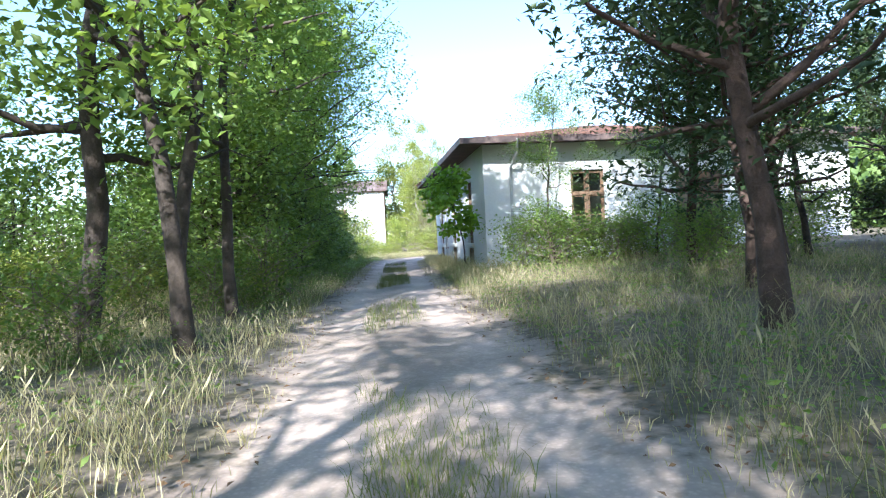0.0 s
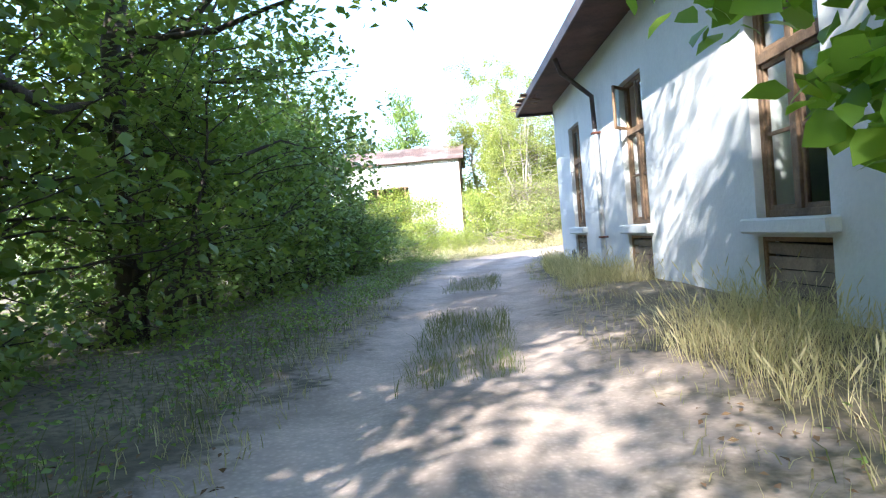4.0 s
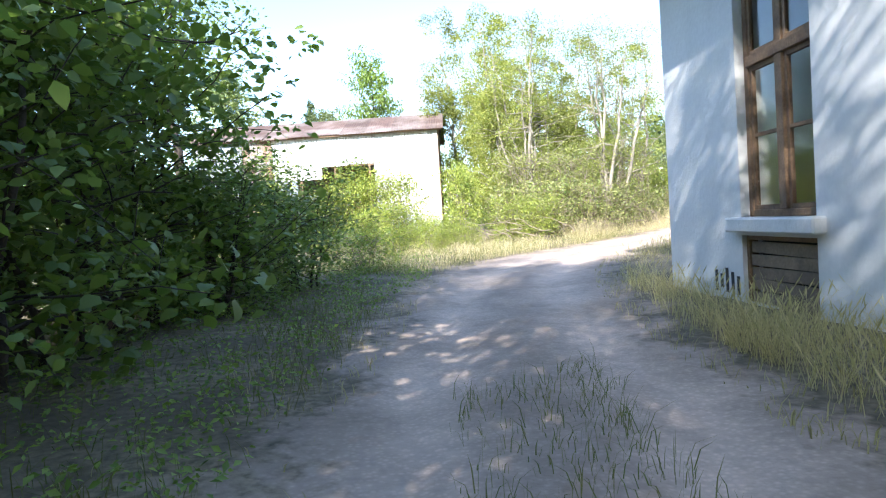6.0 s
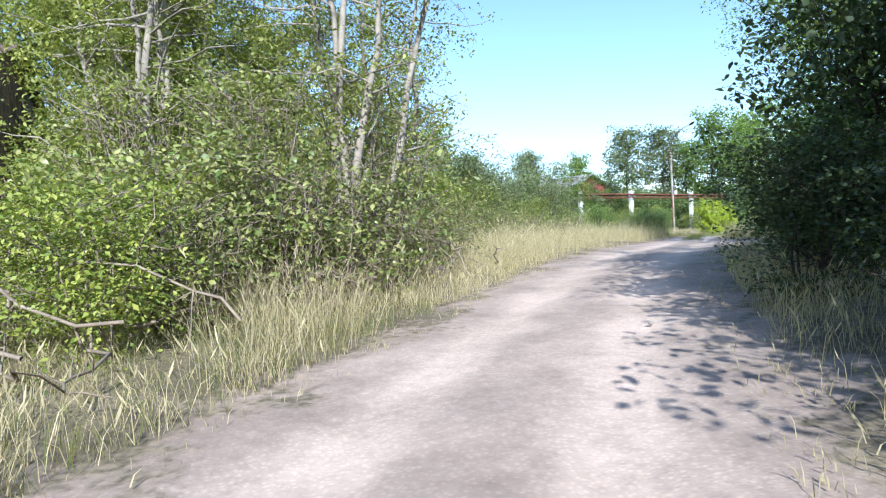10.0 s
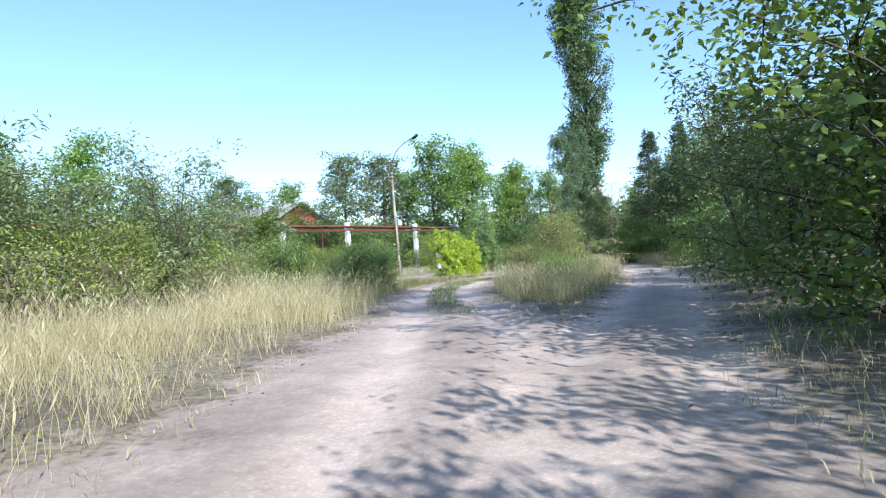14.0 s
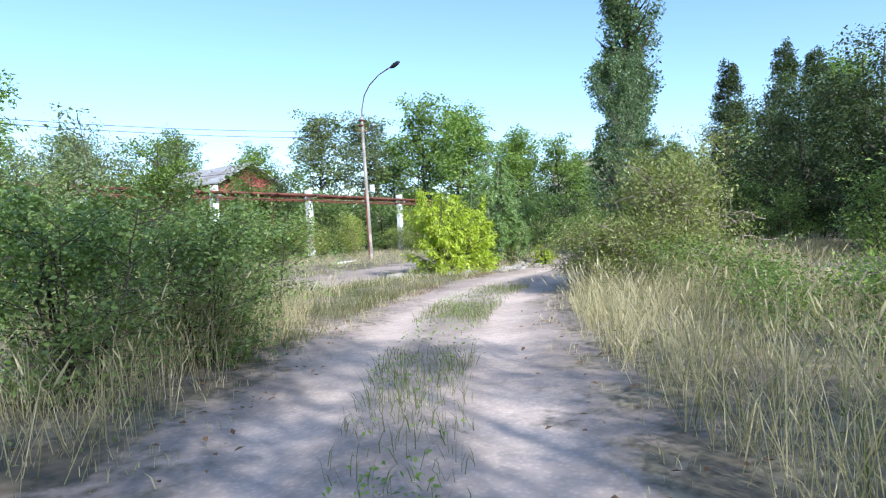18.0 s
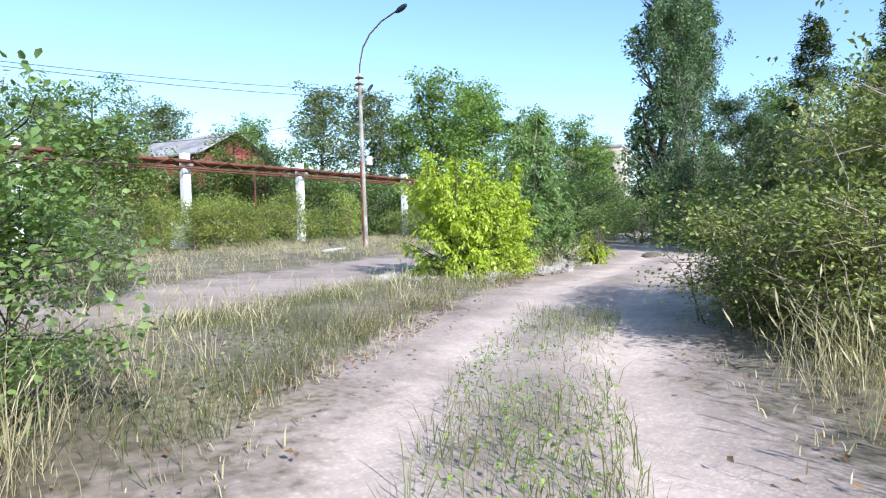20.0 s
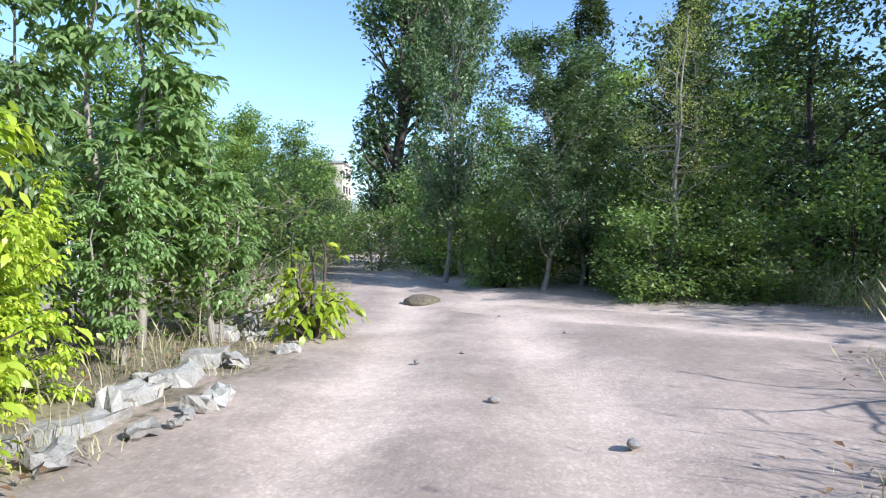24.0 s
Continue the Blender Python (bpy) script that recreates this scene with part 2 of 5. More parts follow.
    "litter": leaf_mat("dry_leaf_litter", (0.16, 0.085, 0.04), (0.28, 0.17, 0.08), 0.1, 0.9),
}
glass = bpy.data.materials.new("old_window_glass")
glass.use_nodes = True
gb = glass.node_tree.nodes["Principled BSDF"]
gb.inputs["Base Color"].default_value = (0.75, 0.8, 0.78, 1)
gb.inputs["Roughness"].default_value = 0.08
gb.inputs["Transmission Weight"].default_value = 1.0
gb.inputs["IOR"].default_value = 1.45
M["glass"] = glass


# ---- building blocks ----
def mesh_np(name, verts, faces, material, smooth=False):
    """A mesh from arrays: verts (n,3), faces (m,3) or (m,4)."""
    verts, faces = np.asarray(verts, np.float32), np.asarray(faces, np.int32)
    me = bpy.data.meshes.new(name)
    k = faces.shape[1]
    me.vertices.add(len(verts))
    me.vertices.foreach_set("co", verts.ravel())
    me.loops.add(faces.size)
    me.loops.foreach_set("vertex_index", faces.ravel())
    me.polygons.add(len(faces))
    me.polygons.foreach_set("loop_start", np.arange(0, faces.size, k, dtype=np.int32))
    if smooth:
        me.polygons.foreach_set("use_smooth", np.ones(len(faces), bool))
    me.materials.append(material)
    me.update(calc_edges=True)
    return me


def part(name, data, material, parent, label=""):
    """One mesh object under a thing or a part; data is a bmesh or a finished mesh."""
    if isinstance(data, bmesh.types.BMesh):
        me = bpy.data.meshes.new(name)
        data.to_mesh(me)
        data.free()
        me.materials.append(material)
    else:
        me = data
    ob = new(name, me)
    ob.parent = parent
    if label:
        tagged(ob, label)
    return ob


def thing(name, label, category, at=(0, 0, 0), turn=0.0, group="", kind=""):
    ob = new(name)
    ob.empty_display_size = 0.2
    ob.location, ob.rotation_euler = at, (0, 0, radians(turn))
    return tagged(ob, label, category, group, kind)


def box(bm, lo, hi, bevel=0.0):
    """Adds a box between two corners to a bmesh."""
    lo, hi = Vector(lo), Vector(hi)
    r = bmesh.ops.create_cube(bm, size=1, matrix=Matrix.Translation((lo + hi) / 2) @ Matrix.Diagonal((*(hi - lo), 1)))
    if bevel:
        es = list({e for v in r["verts"] for e in v.link_edges})
        bmesh.ops.bevel(bm, geom=es, offset=bevel, segments=1, affect="EDGES")
    return bm


def boxes(*pairs, bevel=0.0):
    bm = bmesh.new()
    for lo, hi in pairs:
        box(bm, lo, hi, bevel)
    return bm


def tube_np(paths, sides=7):
    """Tapered tubes: each path is a list of (x, y, z, r)."""
    V, F, base = [], [], 0
    ang = np.linspace(0, 2 * np.pi, sides, endpoint=False)
    for p in paths:
        p = np.asarray(p, float)
        d = np.gradient(p[:, :3], axis=0)
        d /= np.linalg.norm(d, axis=1)[:, None] + 1e-9
        ref = np.where(np.abs(d[:, 2:3]) < 0.9, [[0, 0, 1.0]], [[1.0, 0, 0]])
        u = np.cross(d, ref)
        u /= np.linalg.norm(u, axis=1)[:, None] + 1e-9
        w = np.cross(d, u)
        ring = p[:, None, :3] + p[:, None, 3:4] * (np.cos(ang)[None, :, None] * u[:, None] + np.sin(ang)[None, :, None] * w[:, None])
        n = len(p)
        V.append(ring.reshape(-1, 3))
        i = np.arange(n - 1)[:, None] * sides
        j = np.arange(sides)[None]
        a, b = i + j, i + (j + 1) % sides
        F.append(np.stack([a, b, b + sides, a + sides], -1).reshape(-1, 4) + base)
        base += n * sides
    return np.concatenate(V), np.concatenate(F)


def wobble(rng, p0, p1, r0, r1, n=7, amp=0.06):
    """A crooked tapered limb from p0 to p1."""
    p0, p1 = np.asarray(p0, float), np.asarray(p1, float)
    t = np.linspace(0, 1, n)[:, None]
    L = np.linalg.norm(p1 - p0)
    off = np.cumsum(rng.normal(0, amp * L / n ** 0.5, (n, 3)), 0)
    off -= off[0] + (off[-1] - off[0]) * t
    return np.concatenate([p0 + (p1 - p0) * t + off, r0 + (r1 - r0) * t], 1)


def leaves_np(rng, centres, size, droop=0.3, aspect=0.55, spread=0.5, fine=False, dirs=None):
    """One folded leaf at each centre: a diamond, or a rounder six-cornered leaf for plants seen close by."""
    n = len(centres)
    s = size * rng.uniform(0.6, 1.35, (n, 1))
    a = rng.uniform(0, 2 * np.pi, n)
    d = np.stack([np.cos(a), np.sin(a), rng.normal(-droop, spread, n)], -1) if dirs is None else np.array(dirs, float)
    d /= np.linalg.norm(d, axis=1)[:, None]
    up = np.array([0, 0, 1.0]) + rng.normal(0, spread, (n, 3))
    side = np.cross(d, up)
    side /= np.linalg.norm(side, axis=1)[:, None] + 1e-9
    nor = np.cross(side, d)
    w = s * aspect * 0.5
    if fine:
        P = [centres]
        for f, g, h in ((0.3, 1.0, 0.05), (0.66, 0.74, 0.03), (1.0, 0.0, -0.12), (0.66, -0.74, 0.03), (0.3, -1.0, 0.05)):
            P.append(centres + d * s * f + side * w * g + nor * s * h)
        i = np.arange(n)[:, None] * 6
        return np.stack(P, 1).reshape(-1, 3), np.concatenate([i + [0, 1, 5], i + [1, 2, 4], i + [1, 4, 5], i + [2, 3, 4]], 1).reshape(-1, 3)
    p1 = centres + d * s * 0.5 + side * w + nor * s * 0.08
    p2 = centres + d * s - nor * s * 0.10
    p3 = centres + d * s * 0.5 - side * w + nor * s * 0.08
    i = np.arange(n)[:, None] * 4
    return np.stack([centres, p1, p2, p3], 1).reshape(-1, 3), np.concatenate([i + [0, 1, 2], i + [0, 2, 3]], 1).reshape(-1, 3)


def crown_points(rng, n, tips, spread, tall=0.7, keep=0.5):
    """Leaf places on the shells of clumps that sit at some of the twig tips, with gaps between the clumps."""
    tips = np.asarray(tips)
    m = max(int(len(tips) * keep), 10)
    c = tips[rng.choice(len(tips), m, replace=len(tips) < m)]
    r = spread * rng.uniform(0.9, 2.3, m)
    k = rng.choice(m, n, p=r ** 2 / (r ** 2).sum())
    d = rng.normal(0, 1, (n, 3))
    d[:, 2] = d[:, 2] * 0.9 + 0.15
    d /= np.linalg.norm(d, axis=1)[:, None]
    return c[k] + d * (r[k] * rng.uniform(0.05, 1, n) ** 0.36)[:, None] * np.array([1, 1, tall])

# ---- ground and roads ----
ROAD = np.array([(-1.0, -60), (-0.95, -30), (-0.9, -10), (-0.65, -3), (-0.15, 6), (0.15, 14), (0.6, 19.5), (1.5, 25), (3.5, 29.3), (6.9, 32.8), (11.5, 36.9), (15.6, 40.2),
                 (21.2, 43.9), (25.5, 47.2), (30.1, 51.1), (35.3, 54.7), (40.4, 57.1), (44.7, 58.2), (49.5, 58.9), (55, 60.2), (61, 62.6), (68, 65.6), (88, 73), (117, 84), (163, 99)], float)
BRANCH = np.array([(21.0, 42.6), (26.2, 44.1), (31.0, 45.6), (34.5, 46.7), (43.0, 50.0), (48.4, 52.4), (51.0, 54.2), (52.0, 56.4), (53.0, 59)], float)
YARD = np.array([(34.0, 61.9), (36.5, 62.9), (39.8, 63.7), (43, 64.8), (46.5, 65.6), (50, 66.6), (55, 68.0)], float)
APRON = np.array([(48, 57.8), (51, 57.0), (53.0, 56.0), (56.0, 58.5), (58.0, 61.0)], float)


def dense(line, step=0.2):
    """A polyline rounded off and cut into short even steps."""
    for _ in range(3):
        a, b = line[:-1], line[1:]
        line = np.concatenate([line[:1], np.stack([a * 0.75 + b * 0.25, a * 0.25 + b * 0.75], 1).reshape(-1, 2), line[-1:]])
    s = np.r_[0, np.cumsum(np.linalg.norm(np.diff(line, axis=0), axis=1))]
    q = np.arange(0, s[-1], step)
    return np.stack([np.interp(q, s, line[:, 0]), np.interp(q, s, line[:, 1])], -1)


def half_width(p, kind):
    x, y = p[:, 0], p[:, 1]
    if kind == "road":
        return np.interp(x + y, [-70, -5, 10, 20, 28, 37, 49, 56, 65, 70, 74, 80, 88, 98, 106, 118, 150], [1.45, 1.4, 1.45, 1.55, 1.9, 1.8, 1.75, 1.75, 2.2, 2.0, 1.5, 1.35, 1.5, 1.7, 2.0, 2.2, 2.0])
    return np.full(len(p), {"branch": 1.1, "yard": 2.1, "apron": 2.2}[kind])


def gz(x, y):
    """The lie of the land: level by the white house, a low rise, then level again."""
    s = np.clip((np.asarray(x, float) - 3) / 14, 0, 1)
    q = np.clip((np.asarray(x, float) - 30) / 13, 0, 1)
    return 0.5 * s * s * (3 - 2 * s) - 0.14 * q * q * (3 - 2 * q)


def soft_noise(x, y, f, seed):
    """Smooth sum-of-sines noise for arrays, about -1 to 1."""
    r = np.random.default_rng(seed)
    out = np.zeros(np.shape(x))
    for k in range(6):
        a, p, g = r.uniform(0, 6.28), r.uniform(0, 6.28), f * r.uniform(0.5, 2.2)
        out += np.sin(g * (np.cos(a) * x + np.sin(a) * y) + p)
    return out / 3.0


LINES = {"road": dense(ROAD), "branch": dense(BRANCH), "yard": dense(YARD), "apron": dense(APRON)}


def road_gap(x, y):
    """How far a place lies outside the nearest road's edge (below 0: on it)."""
    best = np.full(np.shape(x), 1e9)
    for kind, line in LINES.items():
        ln = line[::3]
        hw = half_width(ln, kind)
        for i in range(0, len(ln), 40):
            c, w = ln[i:i + 40], hw[i:i + 40]
            d = np.hypot(x[..., None] - c[:, 0], y[..., None] - c[:, 1]) - w
            best = np.minimum(best, d.min(-1))
    return best


def axis_lines(lo, hi, step, far):
    out = np.geomspace(1, far, 16)
    return np.r_[lo - out[::-1] * 3, np.arange(lo, hi, step), hi + out * 3]


def ground_and_road():
    """One grid of land; the cells on the tracks become the road, the rest the ground."""
    gx, gy = axis_lines(-14, 76, 0.33, 700), axis_lines(-26, 80, 0.33, 700)
    X, Y = np.meshgrid(gx, gy)
    near = (np.abs(X - 33) < 60) & (np.abs(Y - 30) < 72)
    gap, rut = np.full(X.shape, 20.0), np.zeros(X.shape)
    gap[near] = road_gap(X[near], Y[near])
    for kind in ("road", "branch"):
        ln = LINES[kind][::2]
        x, y = X[near], Y[near]
        d = np.full(x.shape, 1e9)
        for i in range(0, len(ln), 40):
            d = np.minimum(d, np.hypot(x[:, None] - ln[i:i + 40, 0], y[:, None] - ln[i:i + 40, 1]).min(-1))
        rut[near] = np.maximum(rut[near], np.exp(-((d - 0.72) / 0.3) ** 2))
    off = np.clip(gap / 1.6, 0, 1)
    Z = gz(X, Y) + 0.05 * soft_noise(X, Y, 0.9, 3) * off + 0.015 * soft_noise(X, Y, 3.1, 4) + 0.1 * off - 0.045 * rut
    n, m = len(gx), len(gy)
    i = (np.arange(m - 1)[:, None] * n + np.arange(n - 1)[None]).ravel()
    F = np.stack([i, i + 1, i + 1 + n, i + n], -1)
    V = np.stack([X, Y, Z], -1).reshape(-1, 3)
    on = gap.ravel()[F].min(1) < 0
    for name, label, faces in (("ground", "dry brown soil with sparse grass and litter", F[~on]), ("road", "pale sandy dirt road with two worn wheel ruts", F[on])):
        ids = np.unique(faces)
        back = np.zeros(len(V), int)
        back[ids] = np.arange(len(ids))
        me = mesh_np(name, V[ids], back[faces], M["road"], True)
        for key, val in (("gap", gap), ("rut", rut)):
            at = me.attributes.new(key, "FLOAT", "POINT")
            at.data.foreach_set("value", np.clip(val, -3, 5).astype(np.float32).ravel()[ids])
        tagged(new(name, me), label, "ground" if name == "ground" else "dirt road", kind="structure")


ground_and_road()


# ---- plants ----
def grow_tree(name, label, seed, height, radius, base, leaf, size, n, bark, trunk_r, limbs=14, stems=1, lean=0.05, column=False, droop=0.3, aspect=0.55, category="tree", gather=0.13, bare=0, fine=False, cone=False, keep=0.5):
    """A tree or bush: crooked trunk and limbs, and a crown of single leaves gathered at the twigs."""
    rng = np.random.default_rng(seed)
    root = thing(name, label, category)
    thick, limbs_, twigs, tips = [], [], [], []
    for s in range(stems):
        a = rng.uniform(0, 6.28)
        r0 = 0.0 if stems == 1 else radius * 0.22 * rng.uniform(0.3, 1)
        top = np.array([rng.normal(0, lean) * height, rng.normal(0, lean) * height, height * rng.uniform(0.82, 0.97)])
        if stems > 1:
            top[:2] += np.array([np.cos(a), np.sin(a)]) * radius * rng.uniform(0.15, 0.6)
        trunk = wobble(rng, (r0 * np.cos(a), r0 * np.sin(a), -0.15), top, trunk_r, trunk_r * 0.18, 12, 0.035)
        trunk[0, 3] *= 1.35
        thick.append(trunk)
        for k in range(limbs):
            f = (base + (0.97 - base) * rng.uniform() ** (0.75 if cone else 1)) if k else 0.97
            zz = f * height
            j = np.clip(f * 11, 0, 10.99)
            p = trunk[int(j)] * (1 - j % 1) + trunk[int(j) + 1] * (j % 1)
            g = (f - base) / (1 - base + 1e-6)
            if column:
                reach = radius * (0.8 + 0.35 * np.sin(np.pi * min(g * 0.8 + 0.2, 1)))
                rise = reach * rng.uniform(0.8, 1.8)
            elif cone:
                reach = radius * (1.2 - g)
                rise = reach * rng.uniform(-0.1, 0.25)
            else:
                reach = radius * (0.35 + 0.75 * np.sin(np.pi * (0.18 + 0.75 * g)))
                rise = reach * rng.uniform(-0.05, 0.75)
            reach *= rng.uniform(0.55, 1.1)
            b = a + k * 2.4 + rng.normal(0, 0.4)
            end = p[:3] + np.array([np.cos(b) * reach, np.sin(b) * reach, rise])
            end[2] = min(end[2], height * 1.04)
            limb = wobble(rng, p[:3], end, max(p[3] * 0.55, 0.012), 0.006, 6, 0.09)
            (limbs_ if stems == 1 else twigs).append(limb)
            for q in range(5):
                f2 = rng.uniform(0.35, 1.0)
                st = limb[int(f2 * 5)]
                tip = st[:3] + rng.normal(0, 1, 3) * radius * np.array([0.22, 0.22, 0.18]) * (min(1.0, reach / radius + 0.1) if cone else 0.7 if column else 1.1)
                tip[2] = max(tip[2], 0.12)
                if q < 1:
                    twigs.append(wobble(rng, st[:3], tip, max(st[3] * 0.6, 0.006), 0.004, 3, 0.08))
                tips += [tip, (tip + st[:3]) / 2]
            tips.append(end)
    for k in range(bare):
        a, h = rng.uniform(0, 6.28), rng.uniform(0.4, 0.95) * height
        p0 = np.array([np.cos(a), np.sin(a), 0]) * radius * rng.uniform(0.1, 0.7)
        p1 = p0 * rng.uniform(0.8, 1.9) + np.array([0, 0, h])
        twigs.append(wobble(rng, p0, p1, 0.02, 0.004, 6, 0.1))
    if category == "tree":
        for stem in thick:
            V, F = tube_np([stem], 8)
            part("trunk", mesh_np("trunk", V, F, bark, True), bark, root)
    V, F, o = [], [], 0
    for group, sides in ((thick if category != "tree" else [], 5), (limbs_, 5), (twigs, 3)):
        if group:
            v, f = tube_np(group, sides)
            V.append(v)
            F.append(f + o)
            o += len(v)
    tagged(part("branchwood", mesh_np("branchwood", np.concatenate(V), np.concatenate(F), bark, True), bark, root), kind="stuff")
    pts = crown_points(rng, n, tips, radius * gather, 1.25 if column else 0.7, keep)
    pts[:, 2] = np.abs(pts[:, 2] - 0.05) + 0.05
    if cone:
        most = radius * np.clip(1.04 - pts[:, 2] / height, 0.03, 1) * rng.uniform(0.55, 1.25, n)
        pts[:, :2] *= np.minimum(1, most / (np.hypot(pts[:, 0], pts[:, 1]) + 1e-6))[:, None]
    V, F = leaves_np(rng, pts, size, droop, aspect, fine=fine)
    part("crown", mesh_np("crown", V, F, leaf), leaf, root)
    return root


def grow_pinnate(name, label, seed, height, radius, material, nodes, leaflet, rachis, stems=9, base=0.1, pairs=2, aspect=0.42, bark=None, category="bush", upright=0.0):
    """A shrub or young tree of arching shoots with compound leaves: drooping leaflets in pairs along a stalk."""
    rng = np.random.default_rng(seed)
    root = thing(name, label, category)
    wood, shoots = [], []
    for s in range(stems):
        a = s * 2.4 + rng.normal(0, 0.3)
        out = radius * rng.uniform(0.25, 0.8) * (1 - upright)
        h = height * rng.uniform(0.62, 1.0)
        top = np.array([np.cos(a) * out, np.sin(a) * out, h])
        st = wobble(rng, (np.cos(a) * 0.12 * radius, np.sin(a) * 0.12 * radius, -0.1), top, 0.03 + 0.01 * height / 3, 0.007, 9, 0.05)
        wood.append(st)
        shoots.append(st)
        for q in range(9):
            f = rng.uniform(base, 0.95)
            p = st[int(f * 8)]
            b = a + rng.normal(0, 1.1)
            reach = radius * rng.uniform(0.35, 0.85) * (1.15 - 0.75 * f)
            end = p[:3] + np.array([np.cos(b) * reach, np.sin(b) * reach, reach * rng.uniform(-0.25, 0.8)])
            end[2] = np.clip(end[2], 0.2, height * 1.03)
            sh = wobble(rng, p[:3], end, max(p[3] * 0.5, 0.007), 0.004, 6, 0.08)
            wood.append(sh)
            shoots.append(sh)
    V, F = tube_np(wood, 5)
    part("trunk", mesh_np("trunk", V, F, bark, True), bark, root)
    main = np.array([4.0 if i % 10 == 0 else 1.0 for i in range(len(shoots))])
    k = rng.choice(len(shoots), nodes, p=main / main.sum())
    f = rng.uniform(0.2, 1.0, nodes) ** 0.7
    P = np.stack([sh[:, :3][np.linspace(0, len(sh) - 1, 9).round().astype(int)] for sh in shoots])
    j = np.minimum((f * 8).astype(int), 7)
    w = (f * 8 - j)[:, None]
    node = P[k, j] * (1 - w) + P[k, j + 1] * w + rng.normal(0, 0.03, (nodes, 3))
    az = np.arctan2(node[:, 1], node[:, 0]) + rng.normal(0, 1.0, nodes)
    stalk = np.stack([np.cos(az), np.sin(az), rng.normal(0.0, 0.45, nodes)], -1)
    side = np.stack([-np.sin(az), np.cos(az), np.zeros(nodes)], -1)
    C, D = [], []
    size = rachis * rng.uniform(0.6, 1.25, (nodes, 1))
    for q in range(pairs + 1):
        g = 0.35 + 0.65 * q / pairs
        at = node + stalk * size * g - np.array([0, 0, 1.0]) * size * 0.35 * g * g
        for sg in ((1, -1) if q < pairs else (0,)):
            C.append(at)
            D.append(stalk * 0.75 + side * sg * 0.85 + np.stack([np.zeros(nodes)] * 2 + [rng.normal(-0.75, 0.3, nodes)], -1))
    C, D = np.concatenate(C), np.concatenate(D)
    C[:, 2] = np.abs(C[:, 2] - 0.05) + 0.05
    V, F = leaves_np(rng, C, leaflet, 0, aspect, 0.35, True, D)
    part("crown", mesh_np("crown", V, F, material), material, root)
    return root


used = {}


def plant(proto, x, y, s=1.0, turn=0.0, sink=0.0, wide=1.0):
    """Sets a plant of a kind on the ground: the first is the one that was grown, the rest are copies."""
    s *= proto.get("growth", 1.0)
    wide *= proto.get("spread", 1.0)
    m = pose(x, y, float(gz(x, y)) - sink, 0, 0, turn) @ Matrix.Diagonal((s * wide, s * wide, s, 1))
    if proto not in used:
        used[proto] = 1
        proto.matrix_basis = m
        return proto
    return copy_thing(proto, m @ Matrix.Diagonal((*(1 / v for v in proto.scale), 1)))


NEAR = grow_tree("hedge_bush", "dense dark green bush by the track", 1, 3.8, 1.7, 0.05, M["leaf"], 0.10, 8000, M["bark"], 0.04, 13, 6, 0.04, category="bush", gather=0.13, aspect=0.62, fine=True)
NEAR2 = grow_tree("maple_bush", "leafy green maple bush with broad leaves", 2, 4.6, 1.8, 0.06, M["leaf_mid"], 0.115, 7500, M["bark"], 0.045, 13, 6, 0.04, aspect=0.8, category="bush", gather=0.12, fine=True)
HEDGE = grow_tree("dense_bush", "dense dark green bush", 21, 3.6, 1.9, 0.04, M["leaf"], 0.15, 5000, M["bark"], 0.05, 9, 5, 0.04, category="bush", gather=0.18)
LOW = grow_tree("low_bush", "low green bush among grass", 3, 1.6, 1.2, 0.05, M["leaf_mid"], 0.10, 2100, M["twig"], 0.02, 7, 6, 0.04, category="bush", gather=0.19)
BRAMBLE = grow_tree("autumn_bush", "bush with green and yellowing leaves and dry twigs", 4, 2.5, 1.35, 0.05, M["leaf_autumn"], 0.1, 3600, M["twig"], 0.02, 10, 7, 0.05, category="bush", gather=0.14, bare=60, fine=True)
LIGHT = grow_tree("light_bush", "light green sunlit bush", 5, 2.8, 1.4, 0.05, M["leaf_light"], 0.105, 4300, M["twig"], 0.03, 9, 5, 0.05, category="bush", gather=0.18)
BROAD = grow_tree("broadleaf_tree", "tall broadleaf tree with a dense green crown", 6, 11.5, 3.2, 0.22, M["leaf_mid"], 0.11, 14000, M["bark"], 0.15, 26, 1, 0.05, gather=0.13)
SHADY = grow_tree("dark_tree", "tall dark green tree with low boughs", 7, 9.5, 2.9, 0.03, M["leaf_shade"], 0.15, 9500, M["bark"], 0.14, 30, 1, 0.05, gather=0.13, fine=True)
THIN = grow_tree("young_tree", "slender young tree with thin crooked trunk", 8, 7.5, 2.1, 0.26, M["leaf_mid"], 0.08, 10500, M["bark"], 0.065, 18, 1, 0.07, gather=0.14)
PALE = grow_tree("aspen_tree", "open aspen tree with a pale trunk", 9, 11.5, 2.6, 0.1, M["leaf_aspen"], 0.125, 20000, M["pale_bark"], 0.12, 34, 1, 0.06, gather=0.12, keep=0.5)
FORKED = grow_tree("forked_aspen", "forked aspen with several pale leaning trunks", 31, 9.0, 2.2, 0.3, M["leaf_aspen"], 0.085, 8000, M["pale_bark"], 0.10, 12, 4, 0.08, gather=0.10, keep=0.42)
POPLAR = grow_tree("poplar_tree", "tall columnar poplar with green glossy leaves", 10, 25.0, 1.75, 0.03, M["leaf_poplar"], 0.2, 44000, M["bark"], 0.26, 150, 1, 0.004, column=True, gather=0.16, keep=0.4)
POPLAR2 = grow_tree("young_poplar", "broad young poplar with rising boughs down to the ground", 41, 12.5, 1.8, 0.04, M["leaf_poplar"], 0.15, 20000, M["pale_bark"], 0.1, 50, 1, 0.02, column=True, gather=0.13, keep=0.4)
